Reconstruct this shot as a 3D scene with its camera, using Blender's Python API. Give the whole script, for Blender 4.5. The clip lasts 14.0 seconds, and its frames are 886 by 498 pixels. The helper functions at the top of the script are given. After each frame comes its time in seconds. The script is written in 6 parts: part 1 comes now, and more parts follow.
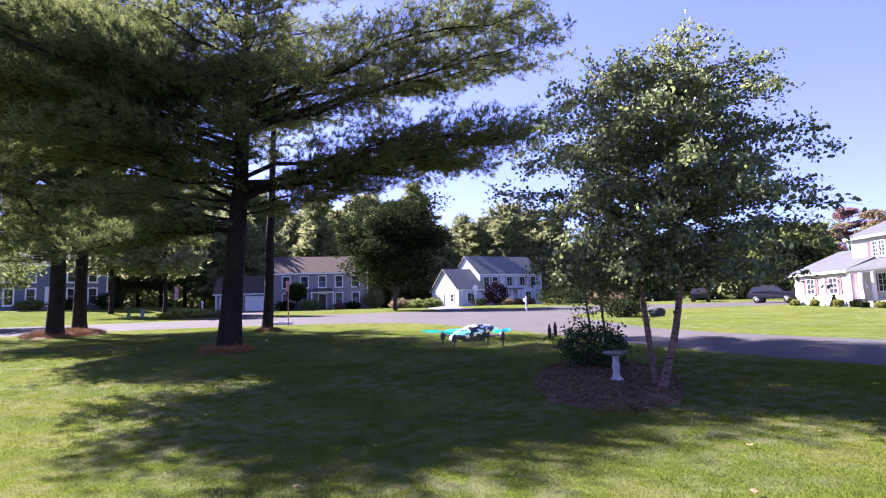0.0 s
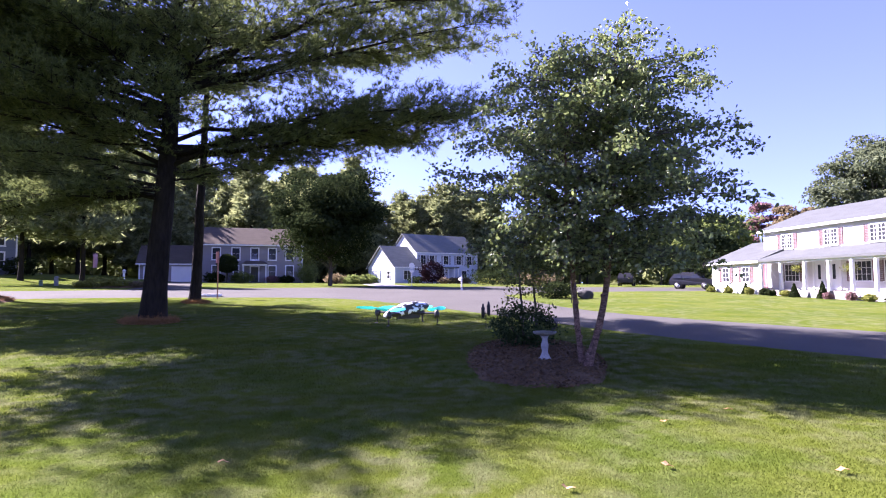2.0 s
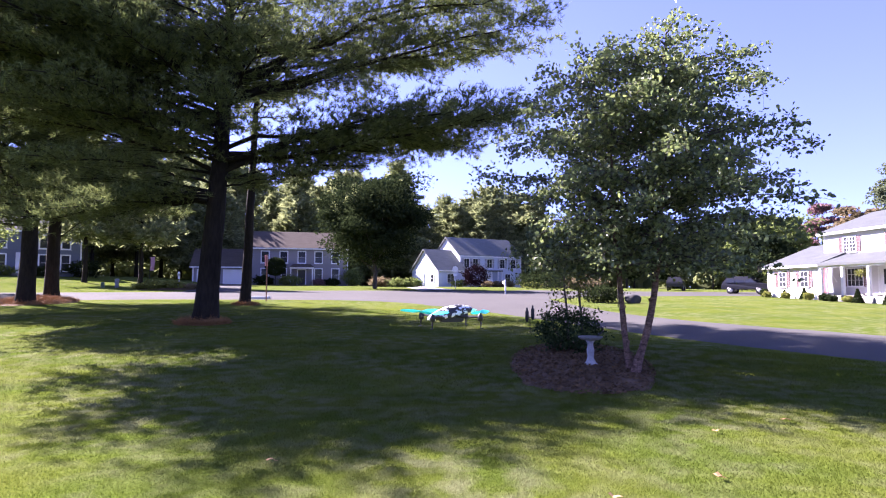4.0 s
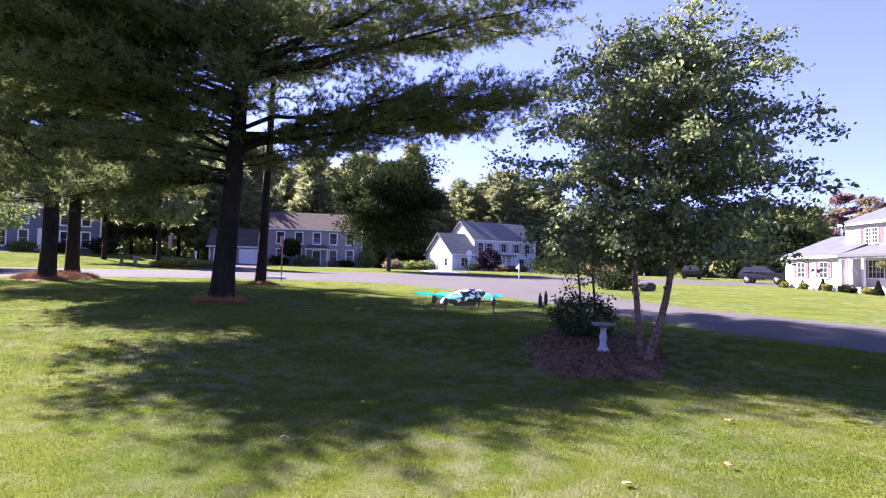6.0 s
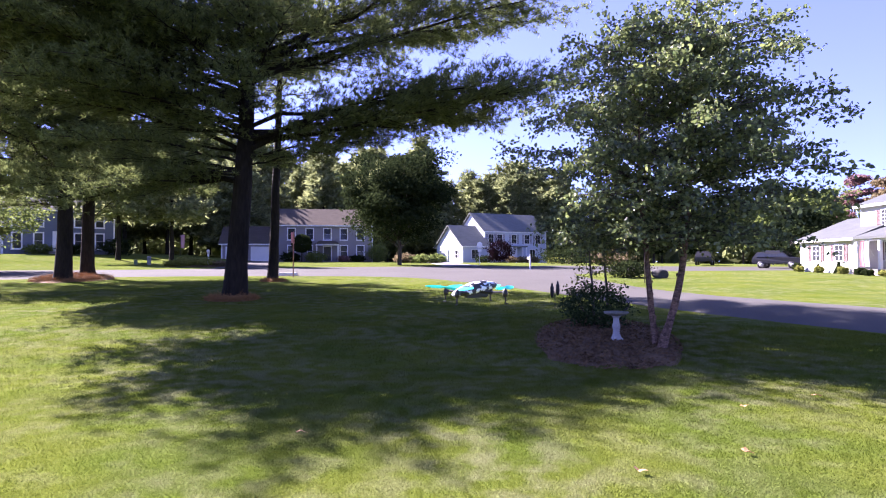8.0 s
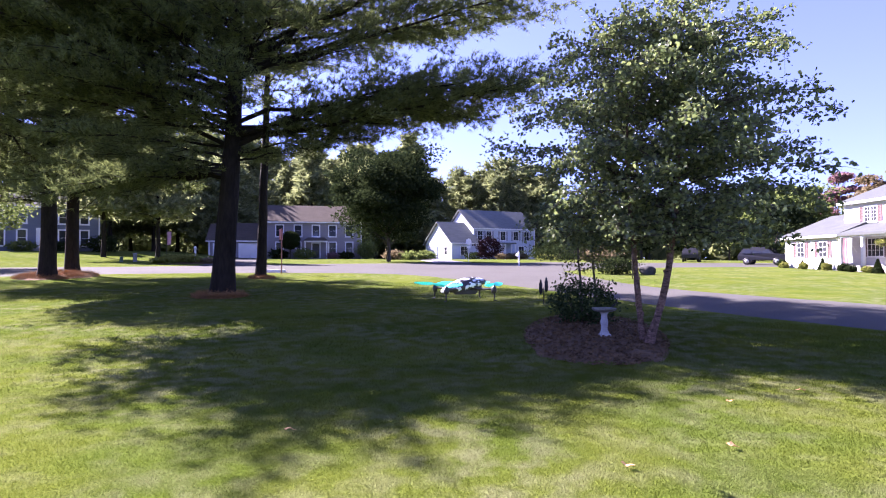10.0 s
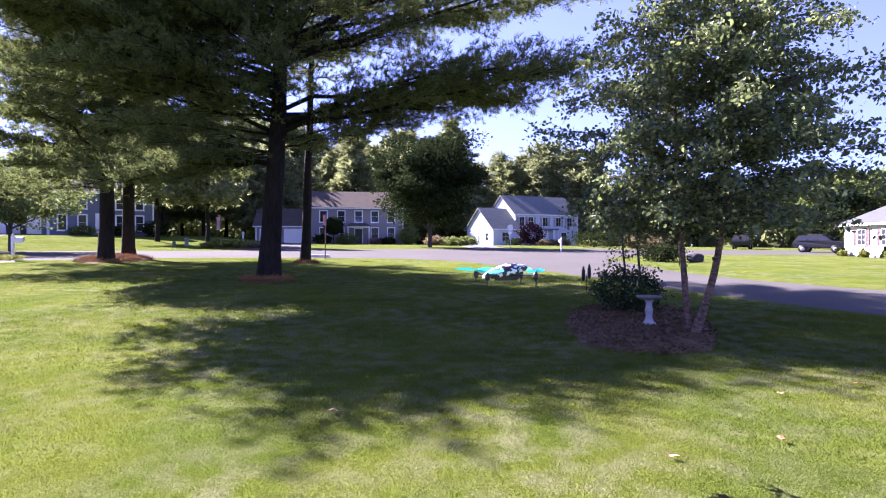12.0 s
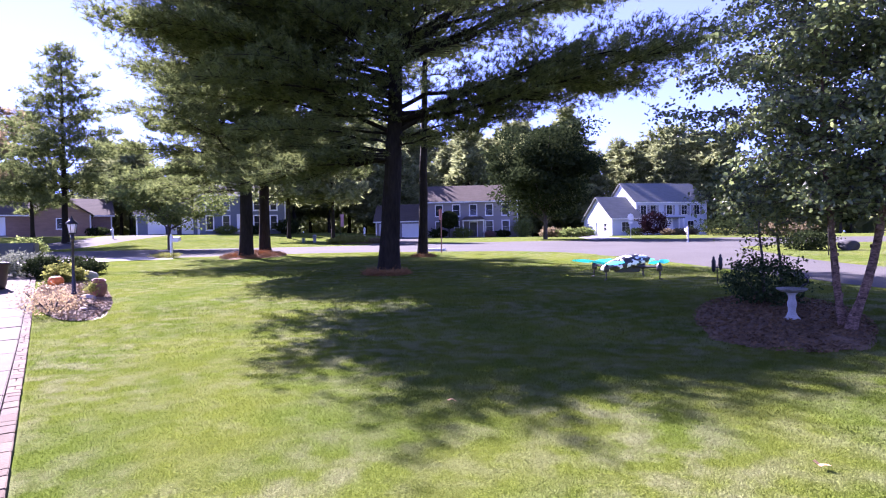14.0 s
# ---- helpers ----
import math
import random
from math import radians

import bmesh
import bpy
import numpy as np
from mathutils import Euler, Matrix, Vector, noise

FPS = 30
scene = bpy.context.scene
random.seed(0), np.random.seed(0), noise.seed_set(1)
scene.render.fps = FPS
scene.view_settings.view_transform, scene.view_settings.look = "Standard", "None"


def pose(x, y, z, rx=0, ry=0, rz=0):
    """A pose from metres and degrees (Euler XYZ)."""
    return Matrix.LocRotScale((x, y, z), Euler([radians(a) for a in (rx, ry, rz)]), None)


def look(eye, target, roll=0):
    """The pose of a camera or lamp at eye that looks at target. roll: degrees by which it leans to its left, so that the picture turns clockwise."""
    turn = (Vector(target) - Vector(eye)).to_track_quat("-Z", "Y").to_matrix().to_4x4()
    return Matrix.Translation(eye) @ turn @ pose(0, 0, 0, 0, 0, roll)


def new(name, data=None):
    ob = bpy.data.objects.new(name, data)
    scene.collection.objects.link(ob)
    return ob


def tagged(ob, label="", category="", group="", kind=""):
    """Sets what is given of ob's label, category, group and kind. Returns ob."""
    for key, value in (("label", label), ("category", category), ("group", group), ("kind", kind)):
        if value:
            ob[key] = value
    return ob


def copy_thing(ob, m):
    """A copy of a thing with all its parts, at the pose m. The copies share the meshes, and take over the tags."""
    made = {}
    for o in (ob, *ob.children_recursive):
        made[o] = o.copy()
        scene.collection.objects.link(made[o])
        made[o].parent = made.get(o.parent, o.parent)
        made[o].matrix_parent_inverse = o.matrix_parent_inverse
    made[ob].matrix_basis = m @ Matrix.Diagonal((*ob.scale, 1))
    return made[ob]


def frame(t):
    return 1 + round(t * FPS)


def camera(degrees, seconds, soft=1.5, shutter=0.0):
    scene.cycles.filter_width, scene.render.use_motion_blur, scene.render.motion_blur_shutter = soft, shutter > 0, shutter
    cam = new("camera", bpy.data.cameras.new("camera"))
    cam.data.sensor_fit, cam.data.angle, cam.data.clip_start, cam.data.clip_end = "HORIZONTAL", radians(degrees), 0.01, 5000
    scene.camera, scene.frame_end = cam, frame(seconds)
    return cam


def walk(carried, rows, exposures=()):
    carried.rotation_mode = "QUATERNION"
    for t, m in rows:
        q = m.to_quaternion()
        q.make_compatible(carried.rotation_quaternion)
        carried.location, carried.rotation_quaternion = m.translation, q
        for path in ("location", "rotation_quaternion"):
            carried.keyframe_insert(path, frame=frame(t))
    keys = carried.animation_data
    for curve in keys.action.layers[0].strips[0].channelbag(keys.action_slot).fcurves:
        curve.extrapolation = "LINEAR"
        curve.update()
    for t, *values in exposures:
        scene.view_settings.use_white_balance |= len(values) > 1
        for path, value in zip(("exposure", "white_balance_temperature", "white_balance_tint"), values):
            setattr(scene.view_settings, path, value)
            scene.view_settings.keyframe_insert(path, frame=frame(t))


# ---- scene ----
cam = camera(76.2, 14.0, 1.1)
walk(cam, [
    (0.0, pose(0, 0, 1.65, 95.82, 1.96, 0.97)),
    (0.5, pose(0, 0, 1.65, 96.10, 1.50, -1.32)),
    (1.0, pose(0, 0, 1.65, 95.60, 1.71, -4.23)),
    (1.5, pose(0, 0, 1.65, 93.58, 0.17, -5.47)),
    (2.0, pose(0, 0, 1.65, 93.44, 0.24, -5.50)),
    (2.5, pose(0, 0, 1.65, 93.92, 0.60, -3.92)),
    (3.0, pose(0, 0, 1.65, 94.38, 0.84, -2.02)),
    (5.5, pose(0, 0, 1.65, 92.31, -0.85, -0.19)),
    (6.0, pose(0, 0, 1.65, 92.12, -1.14, 0.27)),
    (6.5, pose(0, 0, 1.65, 91.87, -0.79, 0.66)),
    (7.0, pose(0, 0, 1.65, 91.44, -0.20, 1.99)),
    (7.5, pose(0, 0, 1.65, 91.51, -0.06, 2.07)),
    (8.0, pose(0, 0, 1.65, 91.36, 0.28, 1.37)),
    (8.5, pose(0, 0, 1.65, 91.73, 0.28, 0.23)),
    (11.0, pose(0, 0, 1.65, 90.63, 0.45, 0.39)),
    (11.5, pose(0, 0, 1.65, 90.64, 0.33, 1.79)),
    (12.0, pose(0, 0, 1.65, 89.60, 0.05, 4.44)),
    (12.5, pose(0, 0, 1.65, 89.97, 0.22, 6.02)),
    (13.0, pose(0, 0, 1.65, 90.41, 0.89, 9.46)),
    (13.5, pose(0, 0, 1.65, 89.14, 0.71, 14.76)),
    (14.0, pose(0, 0, 1.65, 88.98, 1.16, 16.04)),
], [(0.0, 2.8, 5800, 42), (3.0, 2.86, 5800, 42), (5.5, 2.88, 5850, 42), (12.5, 2.94, 5750, 43), (13.2, 2.98, 5650, 45), (14.0, 3.0, 5500, 52)])

# ---- light ----
SUN_AZ, SUN_EL = radians(57), radians(35.5)      # to the left of straight ahead, above the horizon
sun_way = Vector((-math.sin(SUN_AZ) * math.cos(SUN_EL), math.cos(SUN_AZ) * math.cos(SUN_EL), math.sin(SUN_EL)))
world = bpy.data.worlds.new("sky")
scene.world = world
world.use_nodes = True
wn = world.node_tree.nodes
sky = wn.new("ShaderNodeTexSky")
sky.sky_type, sky.sun_disc, sky.sun_elevation, sky.sun_rotation = "NISHITA", False, SUN_EL, -SUN_AZ
sky.altitude = 1000
sky.air_density, sky.dust_density, sky.ozone_density = 0.4, 0.0, 1.8
wn["Background"].inputs["Strength"].default_value = 0.117
hue = wn.new("ShaderNodeMix")                     # a slightly violet early-autumn sky
hue.data_type, hue.blend_type = "RGBA", "MULTIPLY"
hue.inputs[0].default_value, hue.inputs[7].default_value = 1.0, (1.2, 0.95, 1.02, 1)
upward, lift = wn.new("ShaderNodeTexCoord"), wn.new("ShaderNodeVectorMath")      # the dry air keeps its blue far down: no white band above the roofs
lift.operation, lift.inputs[1].default_value = "ADD", (0, 0, 0.13)
world.node_tree.links.new(upward.outputs["Generated"], lift.inputs[0])
world.node_tree.links.new(lift.outputs[0], sky.inputs[0])
world.node_tree.links.new(sky.outputs[0], hue.inputs[6])
world.node_tree.links.new(hue.outputs[2], wn["Background"].inputs[0])
lamp = bpy.data.lights.new("sun", "SUN")
lamp.energy, lamp.angle, lamp.color = 5.0, radians(0.55), (1.0, 0.94, 0.83)
sun = new("sun", lamp)
sun.matrix_world = look(sun_way * 60, (0, 0, 0))


# ---- small tools ----
def ground_z(x, y):
    """The height of the lawn and road at a place."""
    r = np.hypot(x, y) * 0.35 + 0.65 * np.asarray(y, float)
    rise = np.interp(r, (0, 9, 19, 30, 45, 80, 200, 1000), (0, 0, 0.38, 0.7, 1.0, 1.62, 1.75, 1.75))
    rise = rise + 0.95 * np.clip((np.hypot(x, y) - 52) / 18, 0, 1) * np.clip((-np.asarray(x, float) - 28) / 12, 0, 1)
    return rise - 0.010 * np.clip(x, -60, 60) * np.clip((r - 8) / 15, 0, 1)


def gz(x, y):
    return float(ground_z(np.array(x, float), np.array(y, float)))


def fast_mesh(name, verts, faces, material, smooth=False):
    """A mesh from arrays: verts (n, 3), faces (m, k)."""
    verts, faces = np.asarray(verts, np.float32), np.asarray(faces, np.int32)
    me = bpy.data.meshes.new(name)
    m, k = faces.shape
    me.vertices.add(len(verts))
    me.vertices.foreach_set("co", verts.ravel())
    me.loops.add(m * k)
    me.loops.foreach_set("vertex_index", faces.ravel())
    me.polygons.add(m)
    me.polygons.foreach_set("loop_start", np.arange(0, m * k, k, dtype=np.int32))
    me.polygons.foreach_set("use_smooth", np.full(m, smooth))
    me.update(calc_edges=True)
    if material:
        me.materials.append(material)
    return me


def part(name, shape, material, parent, label=""):
    """Links a bmesh or mesh as one object under a thing or a part."""
    if isinstance(shape, bmesh.types.BMesh):
        me = bpy.data.meshes.new(name)
        shape.to_mesh(me)
        shape.free()
        if material:
            me.materials.append(material)
    else:
        me = shape
    ob = new(name, me)
    if parent:
        ob.parent = parent
    if label:
        ob["label"] = label
    return ob


def thing(name, x, y, z=None, turn=0.0, label="", category="", group="", kind=""):
    """An empty at a thing's base."""
    ob = new(name)
    ob.empty_display_size = 0.2
    ob.matrix_basis = pose(x, y, gz(x, y) if z is None else z, 0, 0, turn)
    return tagged(ob, label, category, group, kind)


def add_box(bm, x0, x1, y0, y1, z0, z1, bevel=0.0):
    m = Matrix.LocRotScale(((x0 + x1) / 2, (y0 + y1) / 2, (z0 + z1) / 2), None, (abs(x1 - x0), abs(y1 - y0), abs(z1 - z0)))
    made = bmesh.ops.create_cube(bm, size=1, matrix=m)
    if bevel:
        edges = {e for v in made["verts"] for e in v.link_edges}
        bmesh.ops.bevel(bm, geom=list(edges), offset=bevel, segments=2, affect="EDGES")
    return bm


def box(x0, x1, y0, y1, z0, z1, bevel=0.0):
    return add_box(bmesh.new(), x0, x1, y0, y1, z0, z1, bevel)


def add_lathe(bm, profile, sides=16, x=0.0, y=0.0):
    """A turned body: profile of (radius, height) from the bottom up."""
    rings = []
    for r, z in profile:
        rings.append([bm.verts.new((x + r * math.cos(a * math.tau / sides), y + r * math.sin(a * math.tau / sides), z)) for a in range(sides)])
    for lo, hi in zip(rings, rings[1:]):
        for i in range(sides):
            bm.faces.new((lo[i], lo[(i + 1) % sides], hi[(i + 1) % sides], hi[i])).smooth = True
    bm.faces.new(rings[0][::-1])
    bm.faces.new(rings[-1])
    return bm


def lathe(profile, sides=16, x=0.0, y=0.0):
    return add_lathe(bmesh.new(), profile, sides, x, y)


def tube(points, radii, sides=7):
    """Verts and quads of a tapered tube along points."""
    points, radii = np.asarray(points, float), np.asarray(radii, float)
    way = np.gradient(points, axis=0)
    way /= np.linalg.norm(way, axis=1, keepdims=True) + 1e-9
    ref = np.where(np.abs(way[:, 2:3]) > 0.9, np.array([[1.0, 0, 0]]), np.array([[0, 0, 1.0]]))
    u = np.cross(way, ref)
    u /= np.linalg.norm(u, axis=1, keepdims=True) + 1e-9
    w = np.cross(way, u)
    a = np.arange(sides) * math.tau / sides
    v = points[:, None] + radii[:, None, None] * (np.cos(a)[None, :, None] * u[:, None] + np.sin(a)[None, :, None] * w[:, None])
    n = len(points)
    i, j = np.meshgrid(np.arange(n - 1), np.arange(sides), indexing="ij")
    f = np.stack([i * sides + j, i * sides + (j + 1) % sides, (i + 1) * sides + (j + 1) % sides, (i + 1) * sides + j], -1).reshape(-1, 4)
    return v.reshape(-1, 3), f


def joined(pieces):
    """One pair of verts and faces out of several."""
    vs, fs, n = [], [], 0
    for v, f in pieces:
        vs.append(v)
        fs.append(np.asarray(f) + n)
        n += len(v)
    return np.concatenate(vs), np.concatenate(fs)


# ---- materials ----
def material(name, colour, rough=0.7, second=None, scale=3.0, detail=40.0, bump=0.2, bump_scale=None, metal=0.0, spec=0.5,
             stretch=(1, 1, 1), spread=0.0, translucent=0.0, island=False):
    """A surface with a stain-size and a grain-size variation, and fine relief."""
    m = bpy.data.materials.new(name)
    m.use_nodes = True
    nt = m.node_tree
    bsdf = nt.nodes["Principled BSDF"]
    second = second or tuple(c * 0.7 for c in colour)
    co = nt.nodes.new("ShaderNodeTexCoord")
    mp = nt.nodes.new("ShaderNodeMapping")
    mp.inputs["Scale"].default_value = stretch
    nt.links.new(co.outputs["Object"], mp.inputs[0])
    big, fine = nt.nodes.new("ShaderNodeTexNoise"), nt.nodes.new("ShaderNodeTexNoise")
    big.inputs["Scale"].default_value, fine.inputs["Scale"].default_value = scale, detail
    big.inputs["Detail"].default_value, fine.inputs["Detail"].default_value = 2, 2
    for n in (big, fine):
        nt.links.new(mp.outputs[0], n.inputs["Vector"])
    add = nt.nodes.new("ShaderNodeMath")
    add.operation = "ADD"
    nt.links.new(big.outputs["Fac"], add.inputs[0])
    nt.links.new(fine.outputs["Fac"], add.inputs[1])
    value = add
    if island or spread:
        rnd = nt.nodes.new("ShaderNodeNewGeometry" if island else "ShaderNodeObjectInfo")
        mul = nt.nodes.new("ShaderNodeMath")
        mul.operation = "MULTIPLY_ADD"
        nt.links.new(rnd.outputs["Random Per Island" if island else "Random"], mul.inputs[0])
        mul.inputs[1].default_value = spread
        nt.links.new(add.outputs[0], mul.inputs[2])
        sub = nt.nodes.new("ShaderNodeMath")
        sub.operation = "SUBTRACT"
        nt.links.new(mul.outputs[0], sub.inputs[0])
        sub.inputs[1].default_value = spread / 2
        value = sub
    ramp = nt.nodes.new("ShaderNodeValToRGB")
    ramp.color_ramp.elements[0].position, ramp.color_ramp.elements[1].position = 0.33, 0.67
    ramp.color_ramp.elements[0].color, ramp.color_ramp.elements[1].color = (*second, 1), (*colour, 1)
    half = nt.nodes.new("ShaderNodeMath")
    half.operation = "MULTIPLY"
    half.inputs[1].default_value = 0.5
    nt.links.new(value.outputs[0], half.inputs[0])
    nt.links.new(half.outputs[0], ramp.inputs[0])
    nt.links.new(ramp.outputs[0], bsdf.inputs["Base Color"])
    bsdf.inputs["Roughness"].default_value, bsdf.inputs["Metallic"].default_value = rough, metal
    bsdf.inputs["Specular IOR Level"].default_value = spec
    if bump:
        b = nt.nodes.new("ShaderNodeBump")
        b.inputs["Strength"].default_value = bump
        b.inputs["Distance"].default_value = 0.02
        nt.links.new(fine.outputs["Fac"], b.inputs["Height"])
        nt.links.new(b.outputs[0], bsdf.inputs["Normal"])
    if translucent:
        tr, mix = nt.nodes.new("ShaderNodeBsdfTranslucent"), nt.nodes.new("ShaderNodeMixShader")
        nt.links.new(ramp.outputs[0], tr.inputs[0])
        mix.inputs[0].default_value = translucent
        nt.links.new(bsdf.outputs[0], mix.inputs[1])
        nt.links.new(tr.outputs[0], mix.inputs[2])
        nt.links.new(mix.outputs[0], nt.nodes["Material Output"].inputs[0])
    return m


def leaf_material(name, colour, second, translucent=0.35, gloss=0.0):
    """Thin leaves or needles: light scattered back and through, each leaf with its own shade."""
    m = bpy.data.materials.new(name)
    m.use_nodes = True
    nt = m.node_tree
    nt.nodes.remove(nt.nodes["Principled BSDF"])
    geo, ramp = nt.nodes.new("ShaderNodeNewGeometry"), nt.nodes.new("ShaderNodeValToRGB")
    ramp.color_ramp.elements[0].color, ramp.color_ramp.elements[1].color = (*second, 1), (*colour, 1)
    nt.links.new(geo.outputs["Random Per Island"], ramp.inputs[0])
    back, thru, mix = nt.nodes.new("ShaderNodeBsdfDiffuse"), nt.nodes.new("ShaderNodeBsdfTranslucent"), nt.nodes.new("ShaderNodeMixShader")
    nt.links.new(ramp.outputs[0], back.inputs[0])
    nt.links.new(ramp.outputs[0], thru.inputs[0])
    mix.inputs[0].default_value = translucent
    nt.links.new(back.outputs[0], mix.inputs[1])
    nt.links.new(thru.outputs[0], mix.inputs[2])
    last = mix
    if gloss:
        shine, top = nt.nodes.new("ShaderNodeBsdfGlossy"), nt.nodes.new("ShaderNodeMixShader")
        shine.inputs["Roughness"].default_value = 0.35
        top.inputs[0].default_value = gloss
        nt.links.new(mix.outputs[0], top.inputs[1])
        nt.links.new(shine.outputs[0], top.inputs[2])
        last = top
    nt.links.new(last.outputs[0], nt.nodes["Material Output"].inputs[0])
    return m


def grass_material(name, island):
    """Green turf with straw-coloured patches and a mottled grain."""
    m = bpy.data.materials.new(name)
    m.use_nodes = True
    nt = m.node_tree
    bsdf = nt.nodes["Principled BSDF"]
    co = nt.nodes.new("ShaderNodeTexCoord")

    def grain(scale, detail):
        n = nt.nodes.new("ShaderNodeTexNoise")
        n.inputs["Scale"].default_value, n.inputs["Detail"].default_value = scale, detail
        nt.links.new(co.outputs["Object"], n.inputs["Vector"])
        return n.outputs["Fac"]

    def ramp(fac, lo, hi, a, b):
        r = nt.nodes.new("ShaderNodeValToRGB")
        r.color_ramp.elements[0].position, r.color_ramp.elements[1].position = lo, hi
        r.color_ramp.elements[0].color, r.color_ramp.elements[1].color = (*a, 1), (*b, 1)
        nt.links.new(fac, r.inputs[0])
        return r.outputs[0]

    def mix(fac, a, b):
        n = nt.nodes.new("ShaderNodeMix")
        n.data_type = "RGBA"
        nt.links.new(fac, n.inputs[0])
        nt.links.new(a, n.inputs[6])
        nt.links.new(b, n.inputs[7])
        return n.outputs[2]
    fine = grain(70, 1)
    if island:
        geo = nt.nodes.new("ShaderNodeNewGeometry")
        fine = geo.outputs["Random Per Island"]
    lo, hi = (0.0, 1.0) if island else (0.35, 0.65)
    k = 0.455 if island else 0.41
    shade = lambda r, g, b: (k * r, k * g, k * b * (1.0 if island else 1.15))
    green = ramp(fine, lo, hi, shade(0.175, 0.23, 0.03), shade(0.255, 0.315, 0.044))
    deep = ramp(fine, lo, hi, shade(0.13, 0.195, 0.024), shade(0.195, 0.27, 0.036))
    straw = ramp(fine, lo, hi, shade(0.34, 0.335, 0.17), shade(0.54, 0.53, 0.30))
    most = 0.68 if island else 0.4
    body = mix(ramp(grain(0.55, 1), 0.42, 0.6, (0, 0, 0), (1, 1, 1)), green, deep)
    dry = mix(ramp(grain(0.32, 2), 0.36, 0.58, (0, 0, 0), (1, 1, 1)), ramp(grain(2.4, 4), 0.5, 0.72, (0, 0, 0), (most * 0.6, most * 0.6, most * 0.6)), ramp(grain(2.9, 4), 0.42, 0.64, (0, 0, 0), (most, most, most)))
    body = mix(dry, body, straw)
    nt.links.new(body, bsdf.inputs["Base Color"])
    bsdf.inputs["Roughness"].default_value, bsdf.inputs["Specular IOR Level"].default_value = 0.85, 0.25 if island else 0.0
    if island:
        body_only = nt.nodes.new("ShaderNodeBsdfDiffuse")
        nt.links.new(body, body_only.inputs[0])
        tr, mx = nt.nodes.new("ShaderNodeBsdfTranslucent"), nt.nodes.new("ShaderNodeMixShader")
        nt.links.new(body, tr.inputs[0])
        mx.inputs[0].default_value = 0.55
        nt.links.new(body_only.outputs[0], mx.inputs[1])
        nt.links.new(tr.outputs[0], mx.inputs[2])
        nt.links.new(mx.outputs[0], nt.nodes["Material Output"].inputs[0])
    else:
        b = nt.nodes.new("ShaderNodeBump")
        b.inputs["Strength"].default_value, b.inputs["Distance"].default_value = 0.8, 0.03
        nt.links.new(fine, b.inputs["Height"])
        nt.links.new(b.outputs[0], bsdf.inputs["Normal"])
    return m


LAWN = grass_material("lawn", False)
BLADES = grass_material("grass_blades", True)
ASPHALT = material("asphalt", (0.083, 0.081, 0.073), 1.0, (0.063, 0.061, 0.055), 0.35, 70.0, 0.3, spec=0.08)
CONCRETE = material("concrete", (0.24, 0.225, 0.21), 0.9, (0.18, 0.168, 0.158), 1.2, 50.0, 0.3)
MULCH = material("mulch", (0.16, 0.094, 0.036), 0.95, (0.06, 0.036, 0.015), 4.0, 45.0, 1.0)
NEEDLES = material("pine_straw", (0.2, 0.105, 0.034), 0.95, (0.11, 0.06, 0.02), 4.0, 60.0, 1.0)
PINE_BARK = material("pine_bark", (0.029, 0.024, 0.017), 0.95, (0.010, 0.0085, 0.006), 3.0, 14.0, 1.0, spec=0.12, stretch=(1, 1, 0.25))
BIRCH_BARK = material("birch_bark", (0.27, 0.17, 0.125), 0.9, (0.03, 0.02, 0.016), 9.0, 30.0, 1.0, spec=0.12, stretch=(1, 1, 2.0))
PALE_PEEL = material("peeling_bark", (0.33, 0.22, 0.165), 0.85, (0.12, 0.078, 0.06), 12.0, 40.0, 0.6, spec=0.15)
DARK_BARK = material("dark_bark", (0.10, 0.085, 0.07), 0.95, (0.04, 0.033, 0.028), 3.0, 18.0, 0.8, spec=0.12, stretch=(1, 1, 0.4))
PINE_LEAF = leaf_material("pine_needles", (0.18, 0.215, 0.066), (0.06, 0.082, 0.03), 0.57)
# paler than PINE_LEAF: sunlight and haze on the far crowns put into the colour
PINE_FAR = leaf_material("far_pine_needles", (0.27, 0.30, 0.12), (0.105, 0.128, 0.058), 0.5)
BIRCH_LEAF = leaf_material("birch_leaves", (0.24, 0.29, 0.095), (0.05, 0.08, 0.034), 0.55, 0.035)
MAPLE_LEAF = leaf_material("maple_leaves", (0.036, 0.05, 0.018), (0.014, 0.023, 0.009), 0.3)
GREEN_LEAF = leaf_material("green_leaves", (0.22, 0.26, 0.075), (0.08, 0.12, 0.035), 0.5)
RED_LEAF = leaf_material("red_leaves", (0.31, 0.18, 0.18), (0.17, 0.115, 0.11), 0.5)
RUST_LEAF = leaf_material("rusty_leaves", (0.24, 0.185, 0.105), (0.14, 0.12, 0.065), 0.5)
PLUM_LEAF = leaf_material("plum_leaves", (0.024, 0.012, 0.016), (0.012, 0.007, 0.009), 0.15)
OAK_LEAF = leaf_material("oak_leaves", (0.165, 0.195, 0.105), (0.07, 0.09, 0.05), 0.45)
GOLD_LEAF = leaf_material("golden_leaves", (0.27, 0.28, 0.07), (0.13, 0.15, 0.035), 0.4)
GRAY_WALL = material("gray_siding", (0.24, 0.225, 0.235), 0.8, (0.205, 0.19, 0.20), 0.8, 6.0, 0.3, stretch=(0.2, 0.2, 9.0))
BLUE_WALL = material("blue_siding", (0.145, 0.165, 0.215), 0.8, (0.12, 0.138, 0.185), 0.8, 6.0, 0.3, stretch=(0.2, 0.2, 9.0))
PALE_WALL = material("pale_blue_siding", (0.52, 0.56, 0.65), 0.8, (0.46, 0.50, 0.59), 0.8, 6.0, 0.3, stretch=(0.2, 0.2, 9.0))
